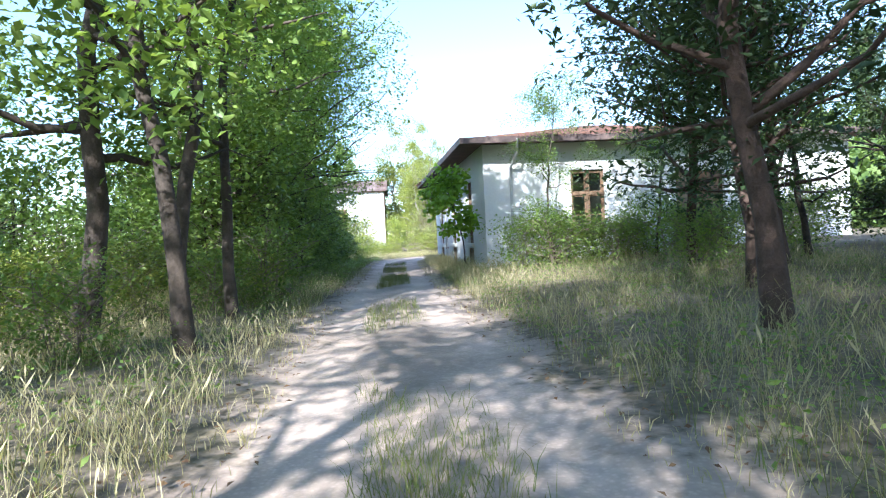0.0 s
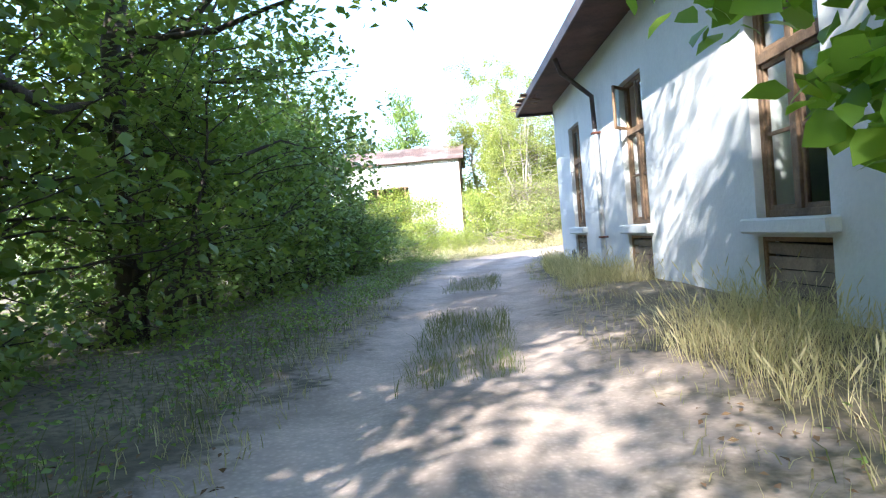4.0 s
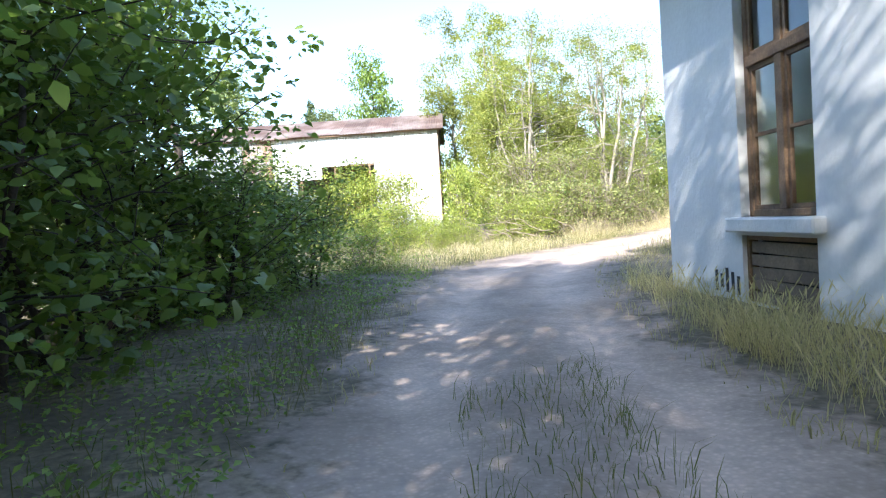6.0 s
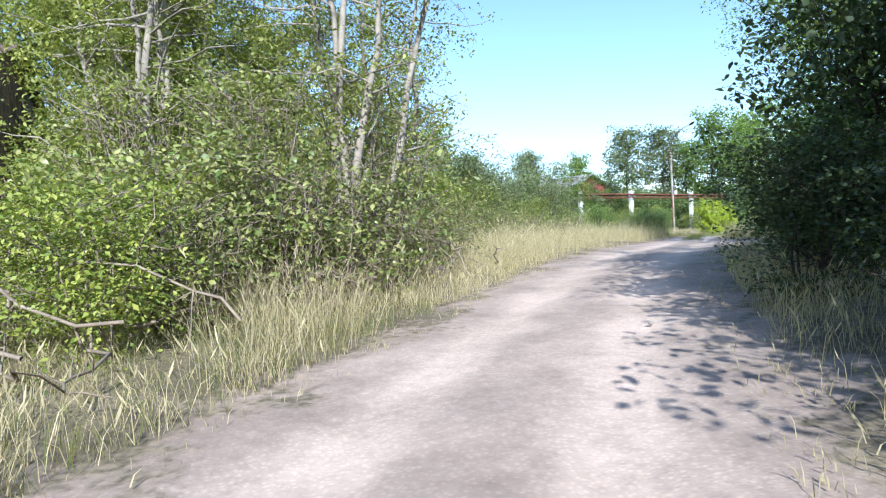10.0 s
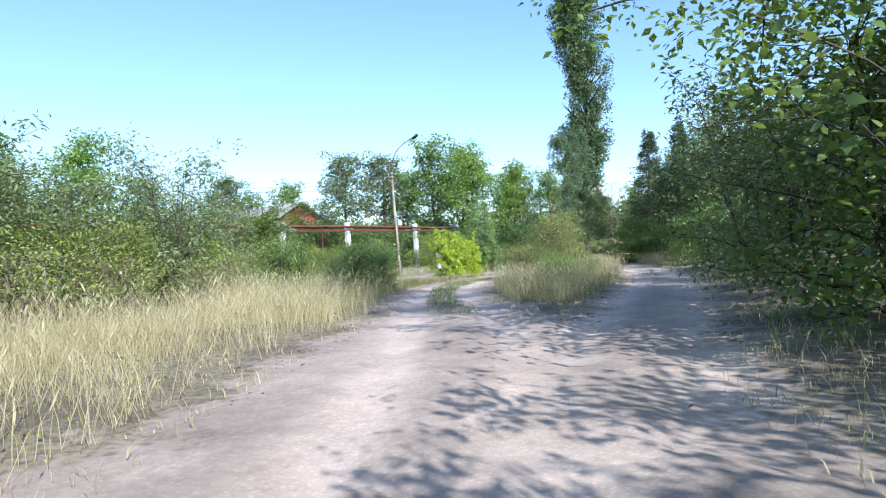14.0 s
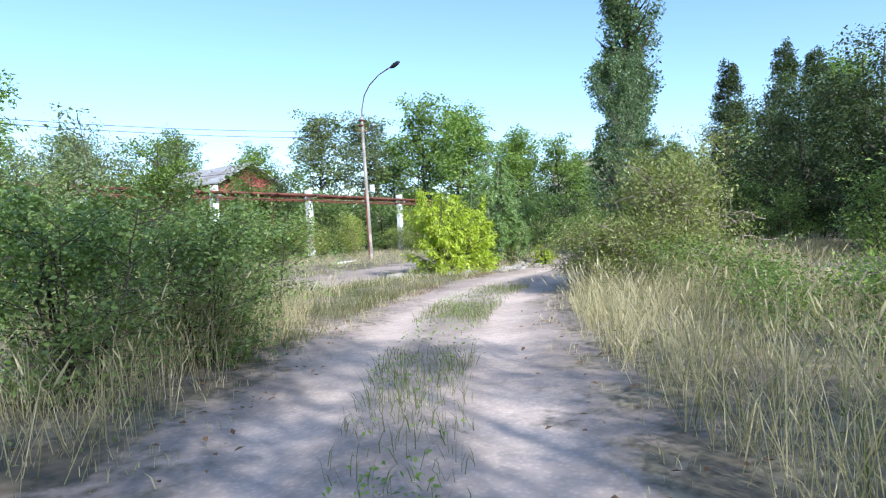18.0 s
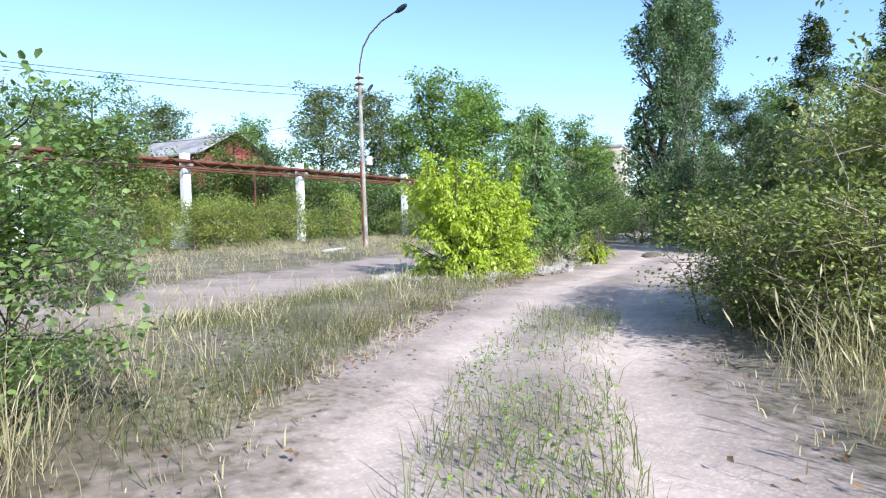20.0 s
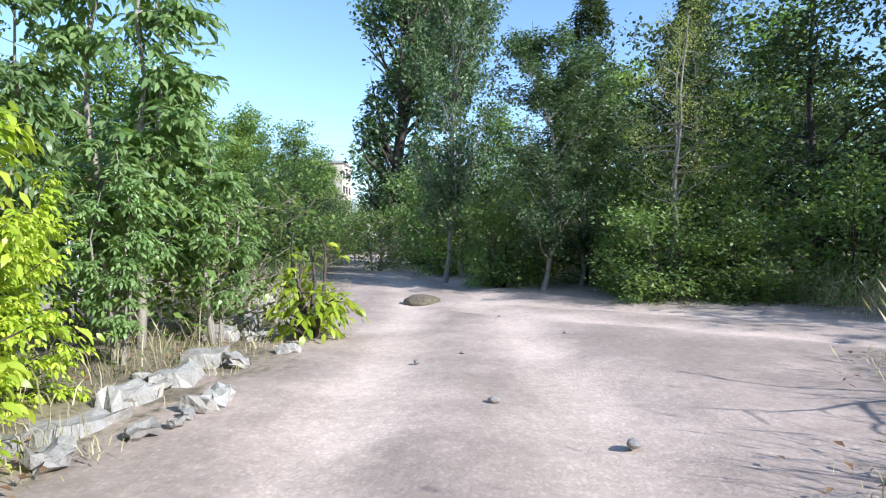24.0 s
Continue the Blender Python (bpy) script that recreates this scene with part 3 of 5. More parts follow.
GREY = grow_tree("grey_tree", "tall grey-green tree far behind", 11, 17.0, 3.6, 0.03, M["leaf_grey"], 0.34, 9000, M["bark"], 0.22, 60, 1, 0.03, gather=0.13, keep=0.5)
FAR = grow_tree("distant_tree", "tall green tree in the distance", 12, 18.0, 4.3, 0.02, M["leaf_mid"], 0.38, 10000, M["bark"], 0.24, 64, 1, 0.03, gather=0.135, keep=0.5)
GREYBUSH = grow_tree("willow_bush", "grey-green willow bush with feathery tops", 13, 4.2, 1.6, 0.05, M["leaf_grey"], 0.13, 5200, M["bark"], 0.035, 11, 6, 0.05, category="bush", gather=0.15, aspect=0.4)
TANGLE = grow_tree("tangled_bush", "tangled dull green bush with dry brown twigs", 33, 2.3, 1.35, 0.06, M["leaf_tangle"], 0.085, 7000, M["twig"], 0.022, 11, 7, 0.05, category="bush", gather=0.16, aspect=0.5, bare=30)
ELDER = grow_pinnate("box_elder", "bright yellow-green box elder bush with drooping leaves", 14, 2.75, 1.45, M["leaf_yellow"], 5000, 0.08, 0.18, 12, 0.05, 2, 0.42, M["bark"])
ELDER2 = grow_pinnate("elder_shoot", "small bright yellow-green elder shoot by the road", 43, 1.15, 0.4, M["leaf_yellow"], 110, 0.10, 0.16, 4, 0.1, 2, 0.42, M["bark"])
ASH = grow_pinnate("ash_tree", "young ash tree with long drooping leaflets", 15, 4.7, 0.95, M["leaf_ash"], 800, 0.115, 0.25, 3, 0.3, 3, 0.36, M["pale_bark"], "tree", 0.35)
SAPLING = grow_tree("sapling", "thin sapling rising above the bushes", 16, 4.0, 0.5, 0.35, M["leaf_grey"], 0.09, 900, M["bark"], 0.025, 10, 1, 0.04, gather=0.3)
CATALPA = grow_tree("mulberry_tree", "small leaning tree with large bright leaves at the house wall", 17, 4.4, 1.1, 0.42, M["leaf_broad"], 0.17, 1700, M["bark"], 0.04, 14, 1, 0.05, gather=0.2, aspect=0.9, droop=0.6, fine=True)
PINE = grow_tree("pine_tree", "old pine with dark bark and low dark needled boughs", 18, 14.0, 3.3, 0.12, M["leaf_dark"], 0.16, 13500, M["pine_bark"], 0.14, 54, 1, 0.02, gather=0.13, aspect=0.4)
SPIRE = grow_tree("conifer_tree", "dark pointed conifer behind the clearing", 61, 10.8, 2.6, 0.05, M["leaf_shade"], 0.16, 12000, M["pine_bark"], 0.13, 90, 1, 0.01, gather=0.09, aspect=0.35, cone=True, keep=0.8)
OVAL = grow_tree("oval_tree", "leafy oval tree before the red building", 62, 8.3, 2.0, 0.03, M["leaf_mid"], 0.17, 6500, M["bark"], 0.12, 34, 1, 0.03, gather=0.16)
THICKET = grow_tree("dry_thicket", "tall thin thicket of grey stems with sparse leaves", 71, 4.6, 1.5, 0.1, M["leaf_tangle"], 0.1, 3200, M["twig"], 0.028, 12, 7, 0.07, category="bush", gather=0.12, bare=45, fine=True, keep=0.35)
# the dark leaf colour stands in for the shade beside the bend
SHADEBUSH = grow_tree("shaded_bush", "dense bush beside the bend, leaves coloured dark for shade", 73, 4.2, 1.7, 0.04, M["leaf_shade"], 0.1, 8500, M["bark"], 0.04, 13, 6, 0.04, category="bush", aspect=0.7, fine=True)
OPEN = grow_tree("bare_aspen", "half-bare aspen with thin grey-green leaves", 72, 10.5, 2.4, 0.3, M["leaf_tangle"], 0.085, 6000, M["pale_bark"], 0.1, 20, 2, 0.07, gather=0.1, fine=True, keep=0.4)
for kind, growth, spread in ((SHADY, 0.8, 1.0), (LIGHT, 0.8, 1.0), (THIN, 1.25, 1.0), (NEAR2, 1.05, 1.0), (FAR, 0.95, 1.0), (PALE, 0.92, 0.8), (GREY, 0.95, 1.0)):
    kind["growth"], kind["spread"] = growth, spread


rp = random.Random(5)


def row(proto, places, s=(0.85, 1.15), wide=1.0):
    for x, y in places:
        plant(proto, x + rp.uniform(-0.2, 0.2), y + rp.uniform(-0.2, 0.2), rp.uniform(*s), rp.uniform(0, 360), wide=wide)


# left of the track, up to the bend
plant(BROAD, -5.1, -8.4, 1.05, 20)
plant(THIN, -3.8, -8.4, 1.35, 100)
plant(THIN, -3.2, -10.2, 1.35, 220)
row(NEAR, [(-4.6, 1.1), (-4.5, 6.0), (-4.3, 10.6), (-4.1, 14.8), (-3.7, 18.2)], (0.9, 1.05))
row(NEAR2, [(-4.9, -1.5), (-4.8, 3.5), (-4.7, 8.3), (-4.4, 12.7)], (1.0, 1.12))
row(HEDGE, [(-8.4, -3.6), (-9.2, -7.6), (-9.8, -11.4)], (0.85, 1.0))
row(NEAR2, [(-3.7, 16.9), (-4.1, 19.9)], (0.95, 1.05))
row(HEDGE, [(-7.2, 0.3), (-7.2, 4.5), (-7.0, 8.9), (-6.8, 13.9), (-6.4, 18.4)], (0.8, 1.0))
row(BROAD, [(-7.4, 9.4), (-9.9, -4.2), (-11.0, -11.3)], (0.7, 0.85))
plant(BROAD, -4.3, 1.8, 0.75, 0)
row(BROAD, [(-4.5, -1.6), (-4.6, 4.4), (-4.6, 10.2)], (1.0, 1.1), 1.1)
plant(BROAD, -3.9, 6.8, 1.08, 60)
plant(BROAD, -4.6, 24.2, 0.8, 200)
plant(BROAD, -5.6, 14.5, 0.7, 300)
plant(SHADY, -6.6, 21.4, 0.75, 30)
row(THIN, [(-5.0, 2.9), (-5.2, 8.3), (-4.9, -3.5), (-4.6, 12.0), (-6.9, -11.7), (-4.8, -12.8), (-3.6, -7.0)], (1.0, 1.25))
row(SHADY, [(-14.6, -2.4), (-15.1, 6.6), (-13.5, 15.7), (-14.7, -12.5), (-11.9, 21.7)], (0.8, 0.95))
row(LOW, [(-3.4, -3.7), (-6.4, -5.1), (-7.6, -9.0), (-3.0, 21.2)], (0.85, 1.15))
row(NEAR, [(-3.6, 22.4), (-2.5, 23.5), (-3.2, 20.6)], (0.52, 0.58), 1.25)
row(LOW, [(-1.9, 26.2), (-3.9, 26.0)], (0.55, 0.7))
row(LOW, [(-4.4, -10.5), (-5.2, -12.4), (-4.0, -5.7)], (0.5, 0.7))
row(HEDGE, [(-5.2, 22.3), (-6.8, 25.8), (-9.8, 29.7)], (0.6, 0.7))
for x, y, size in ((-3.9, -4.6, 0.5), (-5.0, -6.4, 0.6), (-3.6, -2.2, 0.45), (-5.9, -8.0, 0.55)):
    plant(LIGHT, x, y, size, x * 80, wide=1.15)
# unseen trees added behind the start to throw shade over it
row(BROAD, [(-5.4, -20.8), (3.4, -20.7), (-3.2, -28), (0.8, -25.5), (7.2, -18.5), (-3.4, -21.6), (-1.2, -25.0), (6.0, -20.6), (9.6, -16.4)], (0.98, 1.1))
row(BROAD, [(-7.6, -21.4), (1.6, -23.4)], (1.35, 1.5))
# before the shed
row(LIGHT, [(-3.6, 32.3), (-1.4, 36.8), (-5.0, 38), (-9.4, 39.6), (-0.2, 40.6), (-2.4, 44.9), (-6.2, 45.3), (-12.6, 43.5), (-3.4, 41.0)], (0.6, 0.85))
row(LIGHT, [(-1.6, 46.8), (-3.2, 47.6), (-4.6, 47.4), (-6.4, 47.6), (-9.2, 47.6), (-11.6, 46.8), (-13.6, 46.0)], (1.3, 1.75))
row(LIGHT, [(-2.4, 34.4), (-0.6, 35.2), (-3.8, 35.8), (-0.3, 33.0), (-2.0, 39.4), (-5.6, 36.2), (0.4, 35.0)], (0.42, 0.6), 1.1)
row(LIGHT, [(1.1, 36.8), (1.5, 38.0)], (1.3, 1.45), 0.5)
row(LIGHT, [(0.2, 31.6), (1.5, 34.4), (2.5, 35.8), (-0.9, 30.0), (3.4, 36.8), (0.6, 36.0)], (0.32, 0.55))
row(OPEN, [(5.7, 42.9), (10.9, 44.0), (9.6, 42.8), (4.8, 41.6)], (0.95, 1.1))
row(PALE, [(4.9, 48.4), (7.6, 47.4), (5.6, 52.2), (9.7, 51.6), (4.5, 45.2), (6.7, 45.4), (12.6, 49.6), (8.6, 46.6)], (0.92, 1.15))
row(PALE, [(2.9, 57.3), (5.2, 56.2)], (1.45, 1.6))
plant(FORKED, 7.9, 39.4, 1.0, 30)
plant(FORKED, 5.2, 41.4, 0.95, 140)
row(LIGHT, [(7.6, 41.8), (11.0, 43.0)], (0.6, 0.75))
row(THICKET, [(4.6, 40.6), (5.9, 40.2), (6.6, 39.0), (8.6, 40.4), (4.8, 43.2), (7.2, 43.0), (10.0, 42.2)], (0.8, 1.0))
row(LIGHT, [(6.2, 45.0), (8.4, 44.8), (4.2, 44.2)], (1.3, 1.5))
row(LIGHT, [(4.1, 35.2), (3.2, 37.0)], (0.7, 0.85))
plant(BRAMBLE, 4.9, 36.5, 0.75, 70)
row(BRAMBLE, [(4.9, 38.0), (3.4, 39.0), (5.6, 39.4), (6.5, 37.4)], (0.85, 1.0))
row(BRAMBLE, [(8.2, 38.6), (9.4, 40.2), (10.6, 41.4), (6.9, 38.6)], (0.6, 0.8))
plant(GREY, -17.5, 68.4, 1.14, 30)
plant(GREY, -27.0, 63.7, 1.0, 110)
plant(FAR, -3.7, 63.4, 0.98, 50, wide=0.62)
plant(GREY, -9.5, 76.0, 0.95, 10, wide=0.8)
row(FAR, [(6.6, 68.2), (-10.2, 79.7), (15.4, 80.0), (24.1, 91.6), (-34, 84), (0, 90)], (0.72, 0.85))
row(LIGHT, [(13.0, 48.3), (15.4, 50.6), (17.6, 53.0), (12.2, 51.0), (14.2, 49.2)], (1.1, 1.4))
row(GREYBUSH, [(11.2, 49.5), (16.0, 53.8), (19.0, 54.6), (20.6, 55.8), (23.4, 58.4), (25.0, 59.4), (21.6, 59.0)], (0.95, 1.2))
row(LIGHT, [(22.2, 57.0), (26.4, 60.4), (29.8, 61.8), (24.2, 57.2)], (0.9, 1.15))
plant(GREYBUSH, 27.6, 60.0, 1.25, 40, wide=0.85)
plant(GREYBUSH, 20.4, 57.4, 1.15, 140)
row(BRAMBLE, [(13.6, 46.8), (17.6, 51.4), (21.2, 54.0), (24.0, 55.8), (27.0, 57.6), (29.0, 58.6), (15.6, 49.4), (19.4, 52.6)], (0.55, 0.75))
row(GREYBUSH, [(28.6, 62.4), (31.2, 62.6)], (0.7, 0.85))
row(NEAR, [(32.1, 55.2), (33.3, 56.4), (34.7, 57.6), (30.9, 54.8), (32.2, 57.0)], (0.38, 0.45), 1.1)
row(HEDGE, [(32.4, 60.8), (34.0, 61.6)], (0.55, 0.65))
row(GREYBUSH, [(37.6, 63.4), (38.8, 64.8)], (0.3, 0.4))
row(LIGHT, [(30.4, 67.0), (34.4, 68.2), (38.1, 74.8), (27.9, 67.3), (36.2, 70.6)], (0.85, 1.05))
row(GREYBUSH, [(36.0, 73.0), (39.6, 77.2), (33.6, 71.4)], (1.0, 1.2))
plant(SAPLING, 34.55, 62.8, 1.12, 30)
# house front and its side
plant(PINE, 3.1, -11.2, 1.0, 0)
row(BROAD, [(9.4, -3.6)], (0.55, 0.62))
plant(PINE, 6.9, -2.7, 0.95, 130)
CATALPA.matrix_basis = pose(2.7, 6.0, -0.05, 9, -16, 0) @ Matrix.Scale(0.98, 4)
used[CATALPA] = 1
row(THIN, [(5.1, 3.0), (8.2, 2.2), (12.0, 2.4)], (0.6, 0.72))
row(SHADY, [(13.1, -2.4), (17.0, -5.9), (10.1, -8.3), (21.3, 0.2), (15.1, -15.0)], (0.85, 1.05))
row(PINE, [(8.0, -4.6), (10.0, -12.0), (5.6, -15.6), (5.4, -7.6)], (0.8, 0.92))
row(NEAR, [(5.0, 3.1), (6.5, 2.6), (8.0, 2.5), (9.5, 2.3), (11.0, 2.3), (12.5, 2.0)], (0.4, 0.48), 1.15)
row(LOW, [(4.0, 3.2), (5.6, 2.7), (6.8, 1.7), (8.3, 0.9), (9.8, 2.3), (11.7, 0.8), (13.4, 2.2), (9.9, -2.1), (6.5, -3.5), (7.6, 2.8), (4.8, 1.2)], (0.8, 1.1))
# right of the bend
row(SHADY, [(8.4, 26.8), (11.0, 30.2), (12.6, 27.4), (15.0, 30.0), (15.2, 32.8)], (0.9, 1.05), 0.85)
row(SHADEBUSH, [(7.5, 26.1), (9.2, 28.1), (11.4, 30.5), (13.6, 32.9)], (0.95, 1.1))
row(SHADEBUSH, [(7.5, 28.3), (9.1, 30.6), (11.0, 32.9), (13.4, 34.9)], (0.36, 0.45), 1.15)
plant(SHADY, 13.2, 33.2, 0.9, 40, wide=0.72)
row(HEDGE, [(15.2, 35.2), (17.2, 36.4), (19.6, 37.4), (21.8, 38.6)], (0.75, 0.95), 0.9)
row(BROAD, [(24.8, 40.6), (27.6, 39.6)], (0.95, 1.0))
# the first of these stays out of view, kept to shade the road
row(SHADY, [(27.5, 36.4), (32.5, 38.0), (38.3, 39.9), (44, 41.4)], (0.98, 1.15))
row(NEAR, [(25.6, 41.0), (24.0, 39.9)], (0.95, 1.1))
row(GREYBUSH, [(28.2, 42.0), (31.0, 43.2), (34.6, 44.0)], (0.9, 1.15))
row(SHADY, [(50.0, 46.3), (56.8, 48.4), (63.9, 51.2), (69.0, 55.0), (72.2, 59.0), (79.9, 60.6), (76.4, 52.4)], (0.9, 1.15))
row(HEDGE, [(42.0, 46.0), (46.6, 48.4), (50.4, 50.2), (38.4, 44.8), (56.4, 55.6), (58.6, 57.6), (62.4, 59.0), (70.7, 62.6), (54.6, 53.6)], (0.6, 0.85))
row(SHADY, [(54.0, 50.4), (57.6, 53.0), (61.2, 55.0), (56.0, 51.0)], (0.98, 1.1))
# the grass bank between the tracks
row(TANGLE, [(40.5, 54.7), (41.3, 54.9), (39.9, 53.9)], (0.52, 0.6), 1.25)
row(TANGLE, [(41.9, 54.0), (42.8, 53.9), (41.2, 53.4)], (0.95, 1.1), 0.8)
row(LOW, [(34.4, 49.6), (36.4, 50.8), (38.2, 51.8), (39.2, 52.8), (37.2, 50.2), (35.2, 50.6)], (0.38, 0.55))
# the clearing
plant(ELDER, 44.8, 61.5, 1.1, 40)
plant(ELDER, 46.3, 61.5, 0.6, 200)
plant(ASH, 48.3, 61.8, 1.02, 0)
plant(ASH, 47.2, 62.0, 0.72, 120)
plant(ASH, 49.2, 62.6, 0.6, 200)
plant(ASH, 48.8, 61.3, 0.5, 70, wide=1.2)
plant(ASH, 47.7, 61.4, 0.42, 260, wide=1.2)
plant(LOW, 49.7, 61.9, 0.95, 0)
plant(LOW, 48.6, 62.4, 1.0, 90)
plant(LIGHT, 51.2, 63.2, 0.6, 90)
plant(ELDER2, 49.5, 60.6, 1.1, 120)
plant(POPLAR, 73.4, 66.8, 1.32, 0, wide=0.98)
plant(POPLAR2, 58.0, 61.0, 0.74, 90, wide=0.8)
plant(POPLAR2, 60.4, 61.0, 0.78, 200, wide=0.8)
row(POPLAR2, [(56.0, 58.5), (57.4, 57.9)], (0.36, 0.42), 1.35)
row(HEDGE, [(56.8, 59.6), (59.0, 59.4), (55.2, 57.0), (61.2, 59.8)], (0.35, 0.5))
plant(OPEN, 54.9, 56.3, 0.5, 50, wide=0.9)
plant(HEDGE, 54.2, 56.5, 0.42, 20, wide=1.2)
plant(HEDGE, 54.5, 55.2, 0.38, 140, wide=1.3)
row(LOW, [(63.4, 64.4), (60.8, 61.6), (57.4, 59.4), (56.6, 56.4), (55.6, 55.2), (66.5, 67.2)], (0.85, 1.15))
row(HEDGE, [(61.4, 61.0), (64.4, 62.4), (67.4, 64.0), (62.4, 67.6), (66.0, 70.0)], (0.8, 1.0))
row(SHADY, [(88.9, 80.4), (96.1, 84.2), (82.3, 77.8), (107.9, 82.9), (78.0, 73.6), (92.3, 68.8), (83.1, 65.7)], (0.8, 1.0))
plant(SHADY, 85.0, 73.0, 0.6, 70, wide=1.2)
plant(HEDGE, 82.4, 72.6, 0.95, 30)
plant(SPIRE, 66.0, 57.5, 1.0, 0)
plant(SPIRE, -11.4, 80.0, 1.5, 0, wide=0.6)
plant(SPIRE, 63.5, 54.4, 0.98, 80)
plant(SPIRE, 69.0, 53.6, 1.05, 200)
# behind the pipe bridge
plant(OVAL, 58.7, 90.2, 1.0, 0)
plant(OVAL, 54.1, 88.8, 0.6, 60)
plant(OVAL, 43.6, 76.8, 0.85, 200)
row(LIGHT, [(51.2, 80.8), (52.6, 81.0), (53.8, 81.6), (50.0, 81.0)], (0.85, 1.05))
row(LIGHT, [(45.6, 88.4), (48.4, 88.6), (50.8, 89.0), (42.0, 86.6)], (2.2, 2.6), 0.75)
row(SHADY, [(64.0, 92.6), (67.5, 93.4)], (0.72, 0.82))
plant(SHADY, 60.8, 90.1, 1.1, 20, wide=0.75)
row(GREYBUSH, [(49.8, 89.5), (46.8, 88.7), (43.4, 88.0)], (1.8, 2.0), 0.7)
row(LIGHT, [(48.1, 80.1), (51.4, 82.2), (52.4, 83.0), (56.1, 81.7), (60.7, 81.7), (65.3, 79.0), (69.9, 81.1), (43.5, 78.8), (50.4, 81.4)], (1.0, 1.5), 0.85)
row(LIGHT, [(62.0, 83.4), (58.4, 83.0), (66.8, 82.6), (47.0, 78.4)], (0.8, 1.0))
row(HEDGE, [(45.1, 89.2), (49.5, 90.8), (53.6, 90.4), (57.4, 90.6), (61.6, 91.2)], (1.3, 1.5))
row(HEDGE, [(40.0, 94.0), (46.0, 97.0), (36.0, 88.0), (66.0, 95.0)], (1.7, 2.0))
row(HEDGE, [(64.3, 90.8), (69.2, 92.7), (75.7, 92.1), (40.7, 87.9), (81.9, 86.9)], (1.2, 1.5))
row(HEDGE, [(37.4, 80.4), (34.0, 75.8), (71.9, 84.7), (76.8, 83.0), (81.6, 80.7)], (0.95, 1.15))
row(SHADY, [(66.0, 97.0), (72.0, 99.0), (79.0, 98.0), (86.0, 95.0), (93.0, 92.0)], (0.85, 1.05))
row(GREY, [(70.5, 121.5), (60.0, 124.0)], (1.05, 1.15))
row(GREY, [(92.5, 119.5), (99.0, 117.0)], (1.35, 1.45))
row(FAR, [(103.5, 108.5), (107.5, 106.0)], (1.35, 1.45))
row(FAR, [(113.6, 99.1), (121.3, 101.4), (108.4, 118.6), (130.1, 110.7), (116.9, 92.6), (47.7, 116.1), (38.7, 111.3), (82.0, 122.0), (100.0, 98.0)], (0.95, 1.2))
row(GREY, [(36.9, 104.9), (25.9, 98.1), (16.0, 104.0)], (0.75, 0.85))
row(FAR, [(-36.4, 38.8), (-33.9, 14.8), (-29.9, -21.2), (0.5, -48.9), (33.3, -23.9), (51.5, 13.0), (58.4, 31.6), (70.0, 39.2), (84, 46), (98, 55), (112, 66), (130, 78), (146, 88), (136, 99), (152, 104)], (0.86, 1.05))

# ---- far woods ----
def far_woods(label, line, height, n, seed, size):
    """A belt of distant woodland: leaf masses heaped up along a line, with an uneven top."""
    rng = np.random.default_rng(seed)
    pts = dense(np.array(line, float), 0.5)
    k = rng.integers(0, len(pts), n)
    off = rng.normal(0, 2.2, (n, 2))
    x, y = pts[k, 0] + off[:, 0], pts[k, 1] + off[:, 1]
    top = height * (0.72 + 0.16 * soft_noise(x, y, 0.16, seed) + 0.14 * soft_noise(x, y, 0.6, seed + 1))
    z = gz(x, y) + np.maximum(top, 2.0) * rng.uniform(0, 1, n) ** 0.8
    V, F = leaves_np(rng, np.stack([x, y, z], -1), size, 0.3, 0.7)
    return tagged(new("far_woods", mesh_np("far_woods", V, F, M["leaf"])), label, "woods", kind="stuff")


far_woods("belt of distant green woodland behind the clearing", [(-60, 60), (-30, 88), (5, 104), (40, 126), (80, 134), (115, 128), (140, 116), (162, 108)], 11, 26000, 301, 0.9)
far_woods("belt of distant green woodland beside the road", [(150, 92), (130, 78), (104, 62), (84, 50), (62, 38), (40, 28), (24, 18)], 10, 16000, 302, 0.9)
far_woods("belt of woodland behind the start of the track", [(20, -30), (0, -55), (-30, -30), (-36, 10), (-34, 40), (-50, 60)], 11, 14000, 303, 0.9)
far_woods("thicket behind the pipe bridge", [(36, 96), (46, 99), (66, 100), (78, 97), (90, 92), (104, 90)], 6.5, 9000, 304, 0.5)

# ---- grass ----
def blades(name, label, n, area, keep, height, dry, seed, width=0.002):
    """Single bent blades over an area, kept where keep(x, y, gap) is above a random draw."""
    rng = np.random.default_rng(seed)
    x0, y0, x1, y1 = area
    m = n // 9
    cx, cy = rng.uniform(x0, x1, m), rng.uniform(y0, y1, m)
    k = rng.integers(0, m, n)
    x, y = cx[k] + rng.normal(0, 0.11, n), cy[k] + rng.normal(0, 0.11, n)
    tuft = rng.uniform(0.55, 1.25, m)[k]
    clump = soft_noise(x, y, 1.3, seed + 7) * 0.5 + 0.5
    gap = road_gap(x, y)
    ok = rng.uniform(0, 1, n) < keep(x, y, gap) * np.clip(0.15 + 1.3 * clump, 0, 1)
    x, y, clump, tuft, cx, cy = x[ok], y[ok], clump[ok], tuft[ok], cx[k][ok], cy[k][ok]
    n = len(x)
    z = gz(x, y) + 0.02
    h = height * rng.uniform(0.3, 1.15, n) * (0.65 + 0.5 * clump) * tuft
    a = np.arctan2(y - cy, x - cx) + rng.normal(0, 0.7, n)
    bend = h * rng.uniform(0.1, 1.1, n)
    d = np.stack([np.cos(a), np.sin(a)], -1)
    w = width * rng.uniform(0.6, 1.6, n)
    b = rng.uniform(0, 6.28, n)
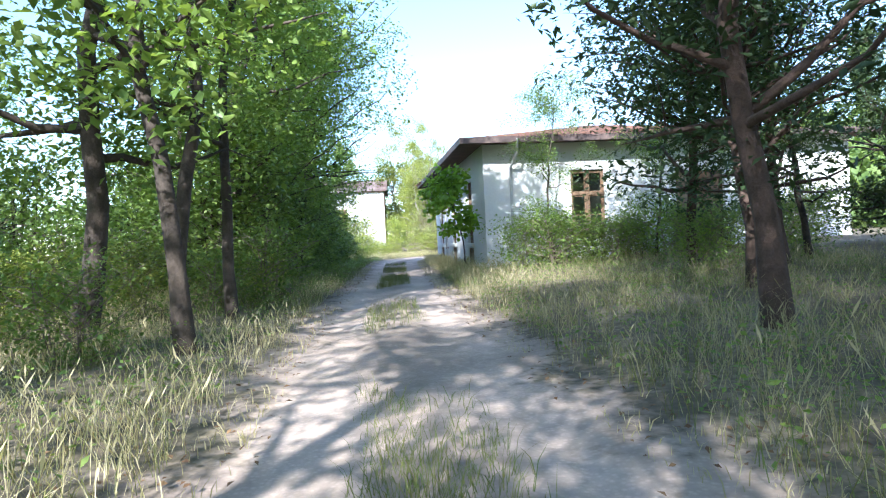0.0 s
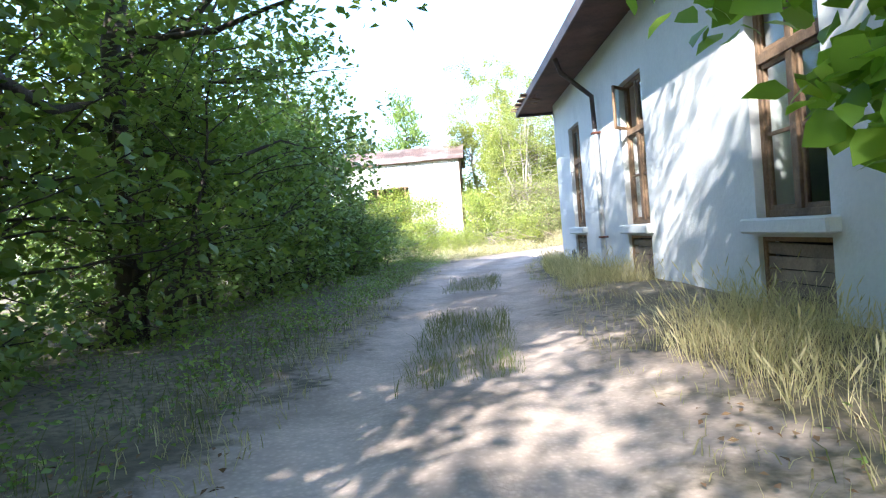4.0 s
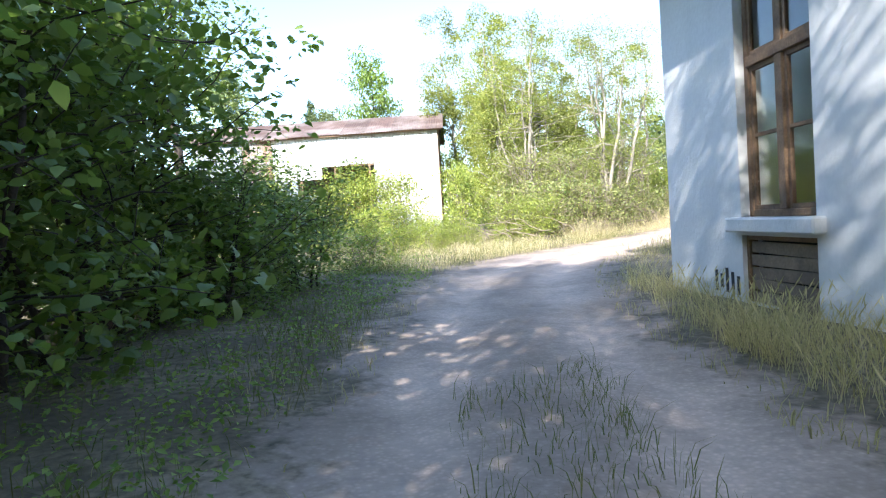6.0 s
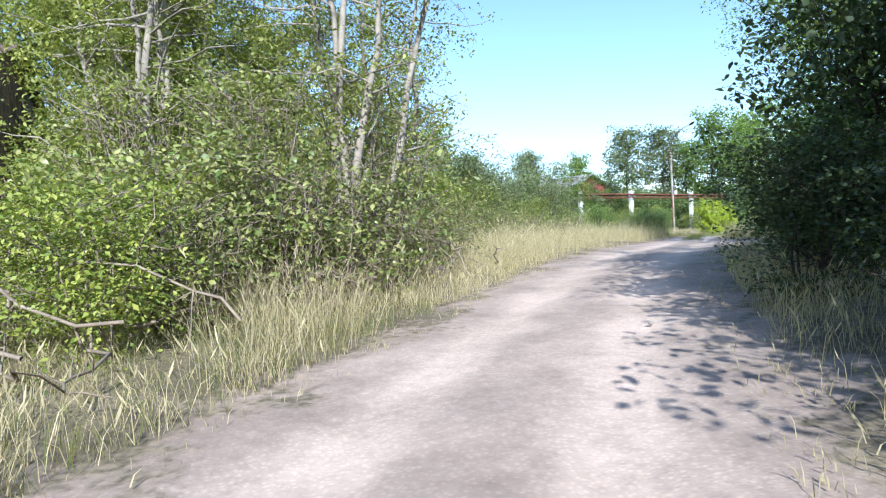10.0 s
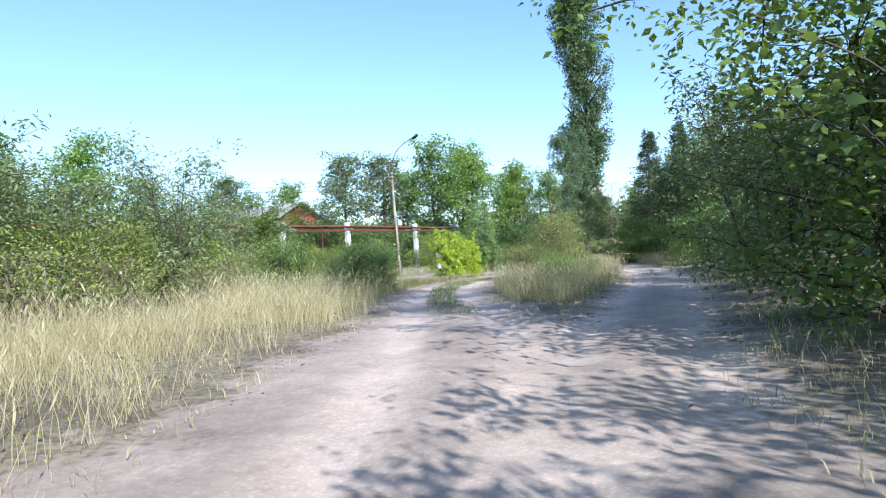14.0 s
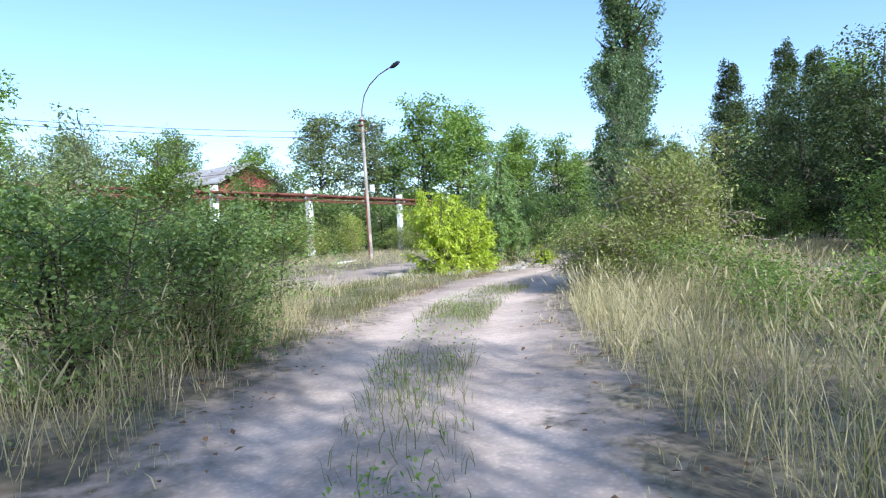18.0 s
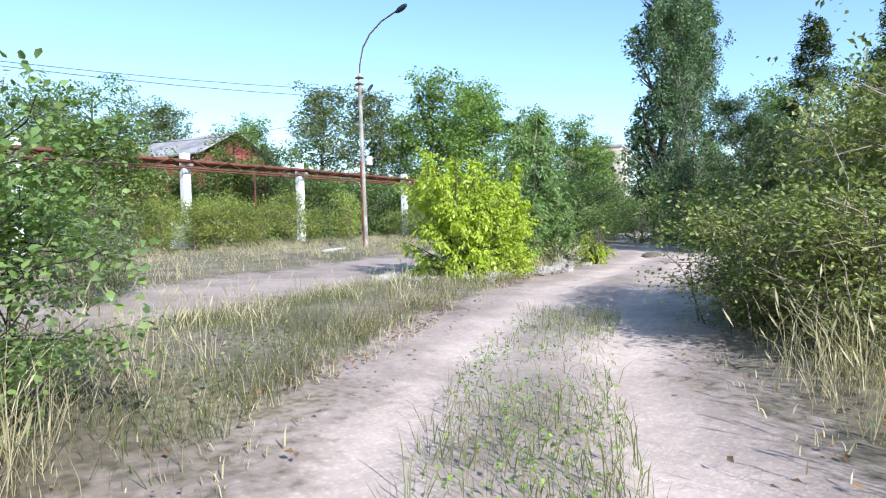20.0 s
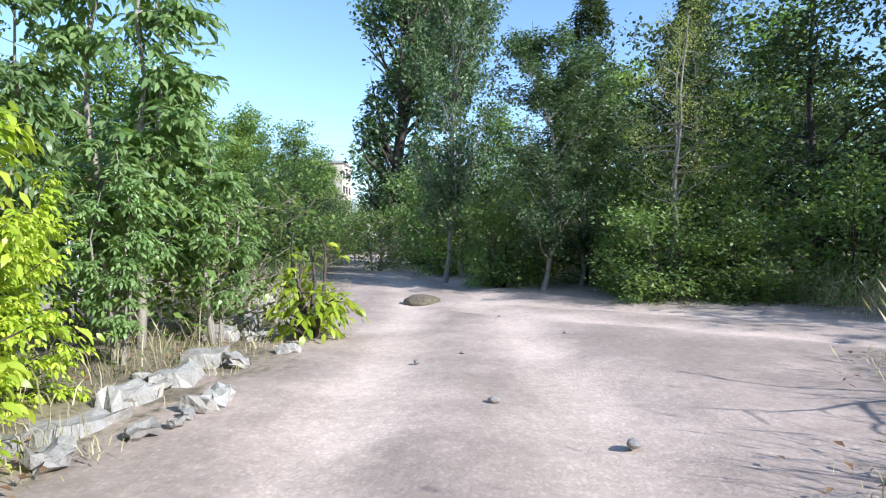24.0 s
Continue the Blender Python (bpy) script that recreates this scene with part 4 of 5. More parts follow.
    s = np.stack([np.cos(b), np.sin(b)], -1) * w[:, None]
    base = np.stack([x, y], -1)
    mid, tip = base + d * (bend * 0.3)[:, None], base + d * bend[:, None]
    P = lambda q, zz: np.concatenate([q, zz[:, None]], 1)
    V = np.stack([P(base - s, z), P(base + s, z), P(mid + s * 0.9, z + h * 0.6), P(mid - s * 0.9, z + h * 0.6), P(tip, z + h * 0.95)], 1).reshape(-1, 3)
    i = np.arange(n)[:, None] * 5
    F = np.concatenate([i + [0, 1, 2], i + [0, 2, 3], i + [3, 2, 4]], 1).reshape(-1, 3)
    if dry and height > 0.3:
        h_ok = rng.uniform(0, 1, n) < 0.3
        top = P(tip, z + h * 0.95)[h_ok]
        k = len(top)
        sz = rng.uniform(0.03, 0.075, (k, 1))
        lean = np.concatenate([d[h_ok] * 0.6, np.ones((k, 1))], 1) * sz
        wide = np.concatenate([s[h_ok], np.zeros((k, 1))], 1)
        wide *= sz * 0.13 / (np.linalg.norm(wide, axis=1)[:, None] + 1e-9)
        H = np.stack([top - lean, top + wide, top + lean, top - wide], 1).reshape(-1, 3)
        j = np.arange(k)[:, None] * 4 + len(V)
        F = np.concatenate([F, np.concatenate([j + [0, 1, 2], j + [0, 2, 3]], 1).reshape(-1, 3)])
        V = np.concatenate([V, H])
    return tagged(new(name, mesh_np(name, V, F, M["grass_dry" if dry else "grass_green"])), label, "grass", kind="stuff")


def weeds(label, n, area, keep, height, seed, size=0.05, material="leaf_mid"):
    """Low leafy weeds in patches."""
    rng = np.random.default_rng(seed)
    x0, y0, x1, y1 = area
    m = n // 26
    cx, cy, ch = rng.uniform(x0, x1, m), rng.uniform(y0, y1, m), rng.uniform(0.3, 1.2, m)
    k = rng.integers(0, m, n)
    x, y = cx[k] + rng.normal(0, 0.16, n), cy[k] + rng.normal(0, 0.16, n)
    ok = rng.uniform(0, 1, n) < keep(x, y, road_gap(x, y))
    x, y, k = x[ok], y[ok], k[ok]
    z = gz(x, y) + 0.03 + height * ch[k] * rng.uniform(0, 1, len(x))
    V, F = leaves_np(rng, np.stack([x, y, z], -1), size, 0.1, 0.55)
    return tagged(new("weeds", mesh_np("weeds", V, F, M[material])), label, "weeds", kind="stuff")


blades("grass", "tall dry straw-coloured grass on the bank", 260000, (5, 33, 38, 61), lambda x, y, g: 1.0 * (y > 32.8 + (x - 5) * 0.8) * (g > 0.1) * (g < 5.5) * np.clip(g + 0.2, 0, 1), 0.85, True, 51)
blades("grass", "tall dry grass on the bank between the tracks", 130000, (28, 45, 55, 60), lambda x, y, g: 0.95 * (g > 0.12) * (y > 45.2 + (x - 28) * 0.3) * (y < 49.5 + (x - 28) * 0.62), 0.7, True, 52)
blades("grass", "green grass on the bank between the tracks", 26000, (28, 45, 55, 60), lambda x, y, g: 0.9 * (g > 0.12) * (y > 45.2 + (x - 28) * 0.3) * (y < 49.5 + (x - 28) * 0.62), 0.55, False, 53)
blades("grass", "tall dry grass before the white house", 42000, (0, -17, 10, 5), lambda x, y, g: 0.7 * (g > 0.15), 0.5, True, 54)
blades("grass", "green grass before the white house", 36000, (0, -17, 10, 5), lambda x, y, g: 0.8 * (g > 0.05), 0.38, False, 55)
blades("grass", "dry grass under the trees beside the track", 34000, (-9, -17, -1, 2), lambda x, y, g: 0.8 * (g > 0.05), 0.42, True, 56)
blades("grass", "green grass under the trees beside the track", 36000, (-7, -17, -1, 30), lambda x, y, g: 0.8 * (g > 0.0), 0.36, False, 57)
blades("grass", "dry tufts along the house wall", 26000, (1.6, 5, 3.15, 22), lambda x, y, g: 0.85 * (g > 0.1) * (soft_noise(x, y, 0.9, 12) > -0.25), 0.48, True, 58)
blades("grass", "yellowing sunlit grass at the bend", 40000, (-4, 26, 8, 40), lambda x, y, g: 0.9 * (g > 0.1) * (y > 27 + x * 0.9), 0.4, False, 59)
blades("grass", "dry sunlit grass at the bend", 80000, (-4, 26, 14, 42), lambda x, y, g: 0.9 * (g > 0.1) * (g < 6), 0.42, True, 60)
blades("grass", "dry grass on the shaded verge", 36000, (4, 22, 40, 48), lambda x, y, g: 0.8 * (g > 0.05) * (g < 2.5) * (y < 32 + (x - 6) * 0.62), 0.36, True, 61)
blades("grass", "dry weeds round the lamp post and the yard", 70000, (30, 58, 72, 88), lambda x, y, g: 0.75 * (g > 0.3) * (g < 18) * (x + y * 0.9 > 93), 0.45, True, 62, 0.0035)
blades("grass", "green grass along the yard", 36000, (30, 57, 62, 82), lambda x, y, g: 0.7 * (g > 0.05), 0.3, False, 63, 0.003)
blades("grass", "grass strip between the wheel ruts", 90000, (-2, -16, 2, 20), lambda x, y, g: 0.95 * (g < -0.95) * (g > -1.9) * (soft_noise(x, y, 0.8, 5) > -0.25), 0.2, False, 64)
blades("grass", "grass strip between the wheel ruts", 70000, (26, 47, 41, 59), lambda x, y, g: 0.95 * (g < -1.02) * (g > -1.75) * (soft_noise(x, y, 0.8, 6) > -0.55), 0.2, False, 65)
blades("grass", "dry grass by the clearing", 22000, (48, 47, 70, 60), lambda x, y, g: 0.8 * (g > 0.1) * (g < 3), 0.45, True, 66)
blades("grass", "tall dry weeds at the end of the bank", 36000, (42, 51.5, 53, 57.5), lambda x, y, g: 0.9 * (g > 0.12), 0.62, True, 69)
blades("grass", "green grass on the verge beside the yard", 60000, (33, 55, 46, 65), lambda x, y, g: 0.8 * (g > 0.0) * (y > 54 + (x - 33) * 0.4), 0.24, False, 67)
blades("grass", "dry grass on the verge beside the yard", 40000, (33, 55, 54, 65), lambda x, y, g: 0.75 * (g > -0.05) * (y > 54 + (x - 33) * 0.4), 0.26, True, 68)
for k, area in enumerate(((-4, -16, 5, 22), (-2, 20, 22, 46), (18, 40, 62, 66))):
    blades("grass", "short dry thatch along the road edge", (50000, 60000, 90000)[k], area, lambda x, y, g: 0.9 * (g > -0.35) * (g < 0.9), 0.11, True, 90 + k, 0.0028)
weeds("low green weeds beside the track", 40000, (-8, -16, 10, 5), lambda x, y, g: 0.85 * (g > 0.1), 0.45, 71)
weeds("low green weeds under the bushes", 26000, (-4, 0, 0, 30), lambda x, y, g: 0.9 * (g > 0.05), 0.35, 72)
weeds("low weeds in the dry grass", 48000, (0, 28, 38, 61), lambda x, y, g: 0.6 * (g > 0.3) * (g < 6), 0.35, 73, 0.045, "leaf_autumn")
weeds("low weeds round the clearing", 30000, (30, 46, 66, 76), lambda x, y, g: 0.55 * (g > 0.15) * (g < 6), 0.25, 74, 0.05, "leaf_grey")
weeds("green creeping weeds on the rut strip", 22000, (27, 48, 40, 58), lambda x, y, g: 0.9 * (g < -1.05), 0.12, 75, 0.035)

# ---- the white house ----
HX, HY0, HY1, HX1, WALL_T = 3.2, 5.2, 21.0, 17.5, 0.45
EAVE = 4.62
house = thing("house", "abandoned white plastered house with a hipped brown tiled roof", "house")


def wall_with_holes(length, height, holes, thick):
    """A wall along +x from 0, its outer face at y=0, with openings (x0, z0, x1, z1) cut through."""
    xs = sorted({0.0, length, *(v for h in holes for v in (h[0], h[2]))})
    zs = sorted({-0.3, height, *(v for h in holes for v in (h[1], h[3]))})
    bm = bmesh.new()

    def solid(i, k):
        if not (0 <= i < len(xs) - 1 and 0 <= k < len(zs) - 1):
            return False
        x, z = (xs[i] + xs[i + 1]) / 2, (zs[k] + zs[k + 1]) / 2
        return not any(h[0] < x < h[2] and h[1] < z < h[3] for h in holes)

    def quad(*pts):
        bm.faces.new([bm.verts.new(p) for p in pts])

    for i in range(len(xs) - 1):
        for k in range(len(zs) - 1):
            if not solid(i, k):
                continue
            a, b, c, d = xs[i], xs[i + 1], zs[k], zs[k + 1]
            quad((a, 0, c), (b, 0, c), (b, 0, d), (a, 0, d))
            quad((b, thick, c), (a, thick, c), (a, thick, d), (b, thick, d))
            if not solid(i - 1, k):
                quad((a, thick, c), (a, 0, c), (a, 0, d), (a, thick, d))
            if not solid(i + 1, k):
                quad((b, 0, c), (b, thick, c), (b, thick, d), (b, 0, d))
            if not solid(i, k - 1):
                quad((a, 0, c), (a, thick, c), (b, thick, c), (b, 0, c))
            if not solid(i, k + 1):
                quad((a, 0, d), (b, 0, d), (b, thick, d), (a, thick, d))
    bmesh.ops.remove_doubles(bm, verts=bm.verts, dist=1e-4)
    return bm


SIDE_WINDOWS = (7.95, 12.82, 17.7)
WIN_W, WIN_Z0, WIN_Z1, BSM_Z0, BSM_Z1 = 1.32, 1.0, 3.58, 0.06, 0.8


def place_wall(name, bm, corner, turn):
    ob = part(name, bm, M["plaster"], house)
    ob.matrix_basis = pose(*corner, 0, 0, turn)
    return ob


side_holes = []
for y in SIDE_WINDOWS:
    u = HY1 - y - WIN_W
    side_holes += [(u, WIN_Z0, u + WIN_W, WIN_Z1), (u, BSM_Z0, u + WIN_W, BSM_Z1)]
FRONT_WINDOWS = (2.85,)
front_holes = [(u, WIN_Z0, u + WIN_W, WIN_Z1) for u in FRONT_WINDOWS] + [(7.0, 0.35, 9.0, 3.4)]
place_wall("wall_west", wall_with_holes(HY1 - HY0, EAVE, side_holes, WALL_T), (HX, HY1, 0), -90)
place_wall("wall_south", wall_with_holes(HX1 - HX - 0.002, EAVE, front_holes, WALL_T), (HX + WALL_T + 0.001, HY0 + 0.002, 0), 0)
place_wall("wall_north", wall_with_holes(HX1 - HX - WALL_T, EAVE, [], WALL_T), (HX1, HY1 - 0.002, 0), 180)
place_wall("wall_east", wall_with_holes(HY1 - HY0, EAVE, [], WALL_T), (HX1 + WALL_T, HY0, 0), 90)
# floor coloured near-black in place of the rooms' own shade
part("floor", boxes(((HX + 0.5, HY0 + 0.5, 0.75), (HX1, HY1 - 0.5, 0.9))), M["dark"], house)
part("ceiling", boxes(((HX + 0.3, HY0 + 0.3, EAVE - 0.1), (HX1, HY1 - 0.3, EAVE - 0.02))), M["soffit"], house)


def window(width, z0, z1, open_top=False):
    """An old double casement with a transom light above, in a frame; origin at its lower left, outside face at y=0."""
    root = new("window")
    root.parent = house
    h, fr, tz = z1 - z0, 0.075, 1.68
    y0, y1 = 0.10, 0.19
    part("window_frame", boxes(((0, y0, 0), (fr, y1, h)), ((width - fr, y0, 0), (width, y1, h)), ((fr, y0, 0), (width - fr, y1, fr)), ((fr, y0, h - fr), (width - fr, y1, h)),
                               ((fr, y0 - 0.025, tz - 0.06), (width - fr, y1, tz + 0.05)), bevel=0.006), M["wood"], root)
    part("mullion", boxes(((width / 2 - 0.06, y0 - 0.012, fr), (width / 2 + 0.06, y1, tz - 0.06)), bevel=0.006), M["wood"], root)
    part("mullion", boxes(((width / 2 - 0.045, y0 + 0.003, tz + 0.05), (width / 2 + 0.045, y1, h - fr)), bevel=0.006), M["wood"], root)
    for k, x0 in enumerate((fr, width / 2 + 0.06)):
        x1 = x0 + width / 2 - 0.06 - fr
        sash = part("sash", boxes(((x0, y0 + 0.02, fr), (x0 + 0.045, y1 - 0.02, tz - 0.06)), ((x1 - 0.045, y0 + 0.02, fr), (x1, y1 - 0.02, tz - 0.06)),
                                  ((x0 + 0.045, y0 + 0.02, fr), (x1 - 0.045, y1 - 0.02, fr + 0.05)), ((x0 + 0.045, y0 + 0.02, tz - 0.11), (x1 - 0.045, y1 - 0.02, tz - 0.06)),
                                  ((x0 + 0.045, y0 + 0.024, 0.86), (x1 - 0.045, y1 - 0.024, 0.90)), bevel=0.004), M["wood"], root)
        for z_lo, z_hi in ((fr + 0.05, 0.86), (0.90, tz - 0.11)):
            pane = part("pane", boxes(((x0 + 0.045, y0 + 0.043, z_lo), (x1 - 0.045, y0 + 0.047, z_hi))), M["glass"], sash)
            pane.visible_shadow = False
        light = boxes(((x0, y0 + 0.02, tz + 0.05), (x0 + 0.04, y1 - 0.03, h - fr)), ((x1 - 0.04, y0 + 0.02, tz + 0.05), (x1, y1 - 0.03, h - fr)),
                      ((x0 + 0.04, y0 + 0.02, tz + 0.05), (x1 - 0.04, y1 - 0.03, tz + 0.10)), ((x0 + 0.04, y0 + 0.02, h - fr - 0.05), (x1 - 0.04, y1 - 0.03, h - fr)))
        if open_top and k == 0:
            bmesh.ops.rotate(light, verts=light.verts, cent=(x0, y0 + 0.02, 0), matrix=Matrix.Rotation(radians(-44), 3, "Z"))
            t = part("transom_sash", light, M["wood"], root, "transom sash swung open on its hinges")
            pane = boxes(((x0 + 0.04, y0 + 0.043, tz + 0.10), (x1 - 0.04, y0 + 0.047, h - fr - 0.05)))
            bmesh.ops.rotate(pane, verts=pane.verts, cent=(x0, y0 + 0.02, 0), matrix=Matrix.Rotation(radians(-44), 3, "Z"))
            part("pane", pane, M["glass"], t).visible_shadow = False
        else:
            t = part("transom_sash", light, M["wood"], root)
            pane = part("pane", boxes(((x0 + 0.04, y0 + 0.043, tz + 0.10), (x1 - 0.04, y0 + 0.047, h - fr - 0.05))), M["glass"], t)
            pane.visible_shadow = False
    sill = boxes(((-0.14, -0.13, -0.16), (width + 0.14, 0.10, 0.0)), bevel=0.02)
    part("sill", sill, M["plaster"], root, "thick plastered sill")
    return root


for k, y in enumerate(SIDE_WINDOWS):
    w = window(WIN_W, WIN_Z0, WIN_Z1, open_top=(k == 1))
    w.matrix_basis = pose(HX, y + WIN_W, WIN_Z0, 0, 0, -90)
for u in FRONT_WINDOWS:
    w = window(WIN_W, WIN_Z0, WIN_Z1)
    w.matrix_basis = pose(HX + WALL_T + u, HY0, WIN_Z0)
for y in SIDE_WINDOWS:
    b = new("basement_window")
    b.parent = house
    b.matrix_basis = pose(HX, y + WIN_W, BSM_Z0, 0, 0, -90)
    hgt = BSM_Z1 - BSM_Z0
    part("frame", boxes(((0, 0.05, 0), (0.05, 0.16, hgt)), ((WIN_W - 0.05, 0.05, 0), (WIN_W, 0.16, hgt)), ((0.05, 0.05, hgt - 0.05), (WIN_W - 0.05, 0.16, hgt)), bevel=0.005), M["wood"], b)
    z, k = 0.0, 0
    while z < hgt - 0.16:
        tilt = rp.uniform(-0.02, 0.02)
        plank = boxes(((0.055, 0.07 + rp.uniform(0, 0.012), z + 0.004), (WIN_W - 0.055, 0.10, z + 0.128)), bevel=0.004)
        bmesh.ops.rotate(plank, verts=plank.verts, cent=(WIN_W / 2, 0.08, z), matrix=Matrix.Rotation(tilt, 3, "Y"))
        part("plank", plank, M["plank"], b)
        z += 0.135
    # black sheet added behind the planks to stand for the unlit cellar
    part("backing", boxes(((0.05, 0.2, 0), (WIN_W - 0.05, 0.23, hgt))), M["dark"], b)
for x0, material, label in ((0.0, "plank", "weathered grey door leaf"), (1.0, "wood", "brown panelled wooden door leaf")):
    leaf = part("door", boxes(((x0 + 0.01, 0.14, 0), (x0 + 0.99, 0.19, 3.05)), ((x0 + 0.12, 0.125, 0.2), (x0 + 0.88, 0.139, 1.2)), ((x0 + 0.12, 0.125, 1.4), (x0 + 0.88, 0.139, 2.9)), bevel=0.006), M[material], house, label)
    leaf.matrix_basis = pose(HX + WALL_T + 7.0, HY0, 0.35)
part("step", boxes(((HX + 7.4, HY0 - 0.9, 0), (HX + 9.5, HY0, 0.34)), bevel=0.02), M["concrete"], house)
part("painted_marks", boxes(*[((HX - 0.006, 19.1 + 0.13 * k, 0.12 + 0.05 * (k % 2)), (HX, 19.16 + 0.13 * k, 0.33 + 0.04 * (k % 3))) for k in range(5)]), M["black"], house, "unreadable dark painted marks low on the wall")

# hipped roof with overhanging eaves
OV, PITCH = 0.95, 0.22
rx0, rx1, ry0, ry1 = HX - OV, HX1 + WALL_T + OV, HY0 - OV, HY1 + OV
run = (ry1 - ry0) / 2
rise = run * PITCH
A, B, C, D = Vector((rx0, ry0, EAVE + 0.05)), Vector((rx1, ry0, EAVE + 0.05)), Vector((rx1, ry1, EAVE + 0.05)), Vector((rx0, ry1, EAVE + 0.05))
R0 = Vector(((rx0 + rx1) / 2 - 0.2, (ry0 + ry1) / 2, EAVE + 0.05 + rise))
R1 = R0 + Vector((0.4, 0, 0))
for lo, hi in (((rx0, ry0, EAVE - 0.01), (rx1, ry0 + OV - 0.01, EAVE + 0.03)), ((rx0, ry1 - OV + 0.01, EAVE - 0.01), (rx1, ry1, EAVE + 0.03)), ((rx0, ry0 + OV - 0.01, EAVE - 0.01), (rx0 + OV - 0.01, ry1 - OV + 0.01, EAVE + 0.03)), ((rx1 - OV + 0.01, ry0 + OV - 0.01, EAVE - 0.01), (rx1, ry1 - OV + 0.01, EAVE + 0.03))):
    part("soffit", boxes((lo, hi)), M["soffit"], house, "dark red-brown boarded soffit")
bm = bmesh.new()
va = [bm.verts.new(v) for v in (A, B, C, D, R0, R1)]
for f in ((0, 1, 5, 4), (1, 2, 5), (2, 3, 4, 5), (3, 0, 4)):
    bm.faces.new([va[i] for i in f])
part("roof_deck", bm, M["soffit"], house)


def tiles(p0, p1, q0, q1, name):
    """Courses of tiles from the eave p0-p1 up to the ridge q0-q1, each course a little broken and uneven."""
    rng = np.random.default_rng(7)
    n = (p1 - p0).cross(q0 - p0).normalized()
    if n.z < 0:
        n = -n
    V, F = [], []
    courses = 27
    for c in range(courses):
        a, b = c / courses, min((c + 1.25) / courses, 1)
        l0, l1 = p0.lerp(q0, a), p1.lerp(q1, a)
        m0, m1 = p0.lerp(q0, b), p1.lerp(q1, b)
        k = max(int((l1 - l0).length / 0.24), 1)
        for i in range(k):
            if c < 2 and rng.uniform() < 0.12:
                continue
            s, t = i / k, (i + 0.96) / k
            lift = 0.035 + rng.uniform(0, 0.02)
            drop = rng.uniform(-0.03, 0.03) if c else rng.uniform(-0.12, 0.06)
            d = (l0 - m0).normalized() * drop
            pts = [l0.lerp(l1, s) + d + n * lift, l0.lerp(l1, t) + d + n * lift, m0.lerp(m1, t) + n * 0.008, m0.lerp(m1, s) + n * 0.008]
            o = len(V)
            V += [tuple(p) for p in pts] + [tuple(p - n * 0.02) for p in pts[:2]]
            F += [(o, o + 1, o + 2, o + 3), (o + 1, o, o + 4, o + 5)]
    part(name, mesh_np(name, V, F, M["roof"]), M["roof"], house)


tiles(D, A, R0, R0, "roof_tiles")
tiles(A, B, R0, R1, "roof_tiles")
tiles(B, C, R1, R1, "roof_tiles")
tiles(C, D, R1, R0, "roof_tiles")
# broken tiles and batten ends hanging off the far corner of the eaves
for k in range(14):
    o = part("broken_tile" if k % 2 else "batten", boxes(((0, -0.1, 0), (0.42, 0.1, 0.022)) if k % 2 else ((0, -0.025, 0), (0.55, 0.025, 0.04)), bevel=0.004), M["roof"] if k % 2 else M["wood"], house)
    o.matrix_basis = pose(rx0 - 0.16 + rp.uniform(-0.06, 0.06), ry1 - 0.05 - 0.2 * k + rp.uniform(-0.05, 0.05), EAVE + 0.1 - rp.uniform(0, 0.1), rp.uniform(-12, 12), rp.uniform(-4, 16), rp.uniform(-20, 20))
# fascia, gutters and down pipes
for lo, hi in (((rx0 - 0.03, ry0 - 0.03, EAVE - 0.09), (rx0, ry1 + 0.03, EAVE + 0.12)), ((rx0, ry0 - 0.03, EAVE - 0.09), (rx1, ry0, EAVE + 0.12)), ((rx0, ry1, EAVE - 0.09), (rx1, ry1 + 0.03, EAVE + 0.12))):
    part("fascia", boxes((lo, hi)), M["fascia"], house, "dark stained sheet-metal fascia")


def pipe_run(name, pts, r, material, parent, label="", sides=10):
    P = np.array([(*p, r) for p in pts], float)
    V, F = tube_np([P], sides)
    return part(name, mesh_np(name, V, F, material, True), material, parent, label)


dp = pipe_run("down_pipe", [(rx0 + 0.1, 15.6, EAVE - 0.05), (rx0 + 0.2, 15.6, EAVE - 0.35), (HX - 0.12, 15.7, 3.75), (HX - 0.1, 15.7, 3.02)], 0.05, M["fascia"], house, "dull brown bent rainwater pipe")
dp = pipe_run("down_pipe", [(HX - 0.1, 15.7, 3.05), (HX - 0.1, 15.7, 0.6), (HX - 0.1, 15.7, 0.05)], 0.06, M["zinc_pipe"], house, "dented zinc rainwater pipe")
for z in (2.95, 0.75):
    part("pipe_clip", boxes(((HX - 0.17, 15.61, z), (HX, 15.79, z + 0.04)), bevel=0.005), M["rust"], house)
pipe_run("down_pipe", [(4.3, ry0 - 0.05, EAVE + 0.05), (4.28, ry0 + 0.1, EAVE - 0.45), (4.2, HY0 - 0.15, 3.75), (4.2, HY0 - 0.1, 3.2), (4.2, HY0 - 0.1, 0.1)], 0.055, M["zinc_pipe"], house, "zinc rainwater pipe with a bent swan neck")

# ---- the corrugated shed ----
shed = thing("shed", "large derelict shed clad in rusting corrugated sheet", "shed", (1.0, 51.6, 0.0), 177)
SL, SZ0, SZ1 = 15.4, 0.1, 7.0


def corrugated(x0, z0, x1, z1, y=0.0, pitch=0.19, amp=0.032):
    """A vertical corrugated sheet in the plane y."""
    n = max(int((x1 - x0) / pitch * 4), 4)
    x = np.linspace(x0, x1, n + 1)
    yy = y + amp * np.sin(2 * np.pi * (x - x0) / pitch)
    V = np.concatenate([np.stack([x, yy, np.full(n + 1, z0)], -1), np.stack([x, yy, np.full(n + 1, z1)], -1)])
    i = np.arange(n)
    return V, np.stack([i, i + 1, i + n + 2, i + n + 1], -1)


def sheet(parent, *a, material="zinc", name="sheet", label=""):
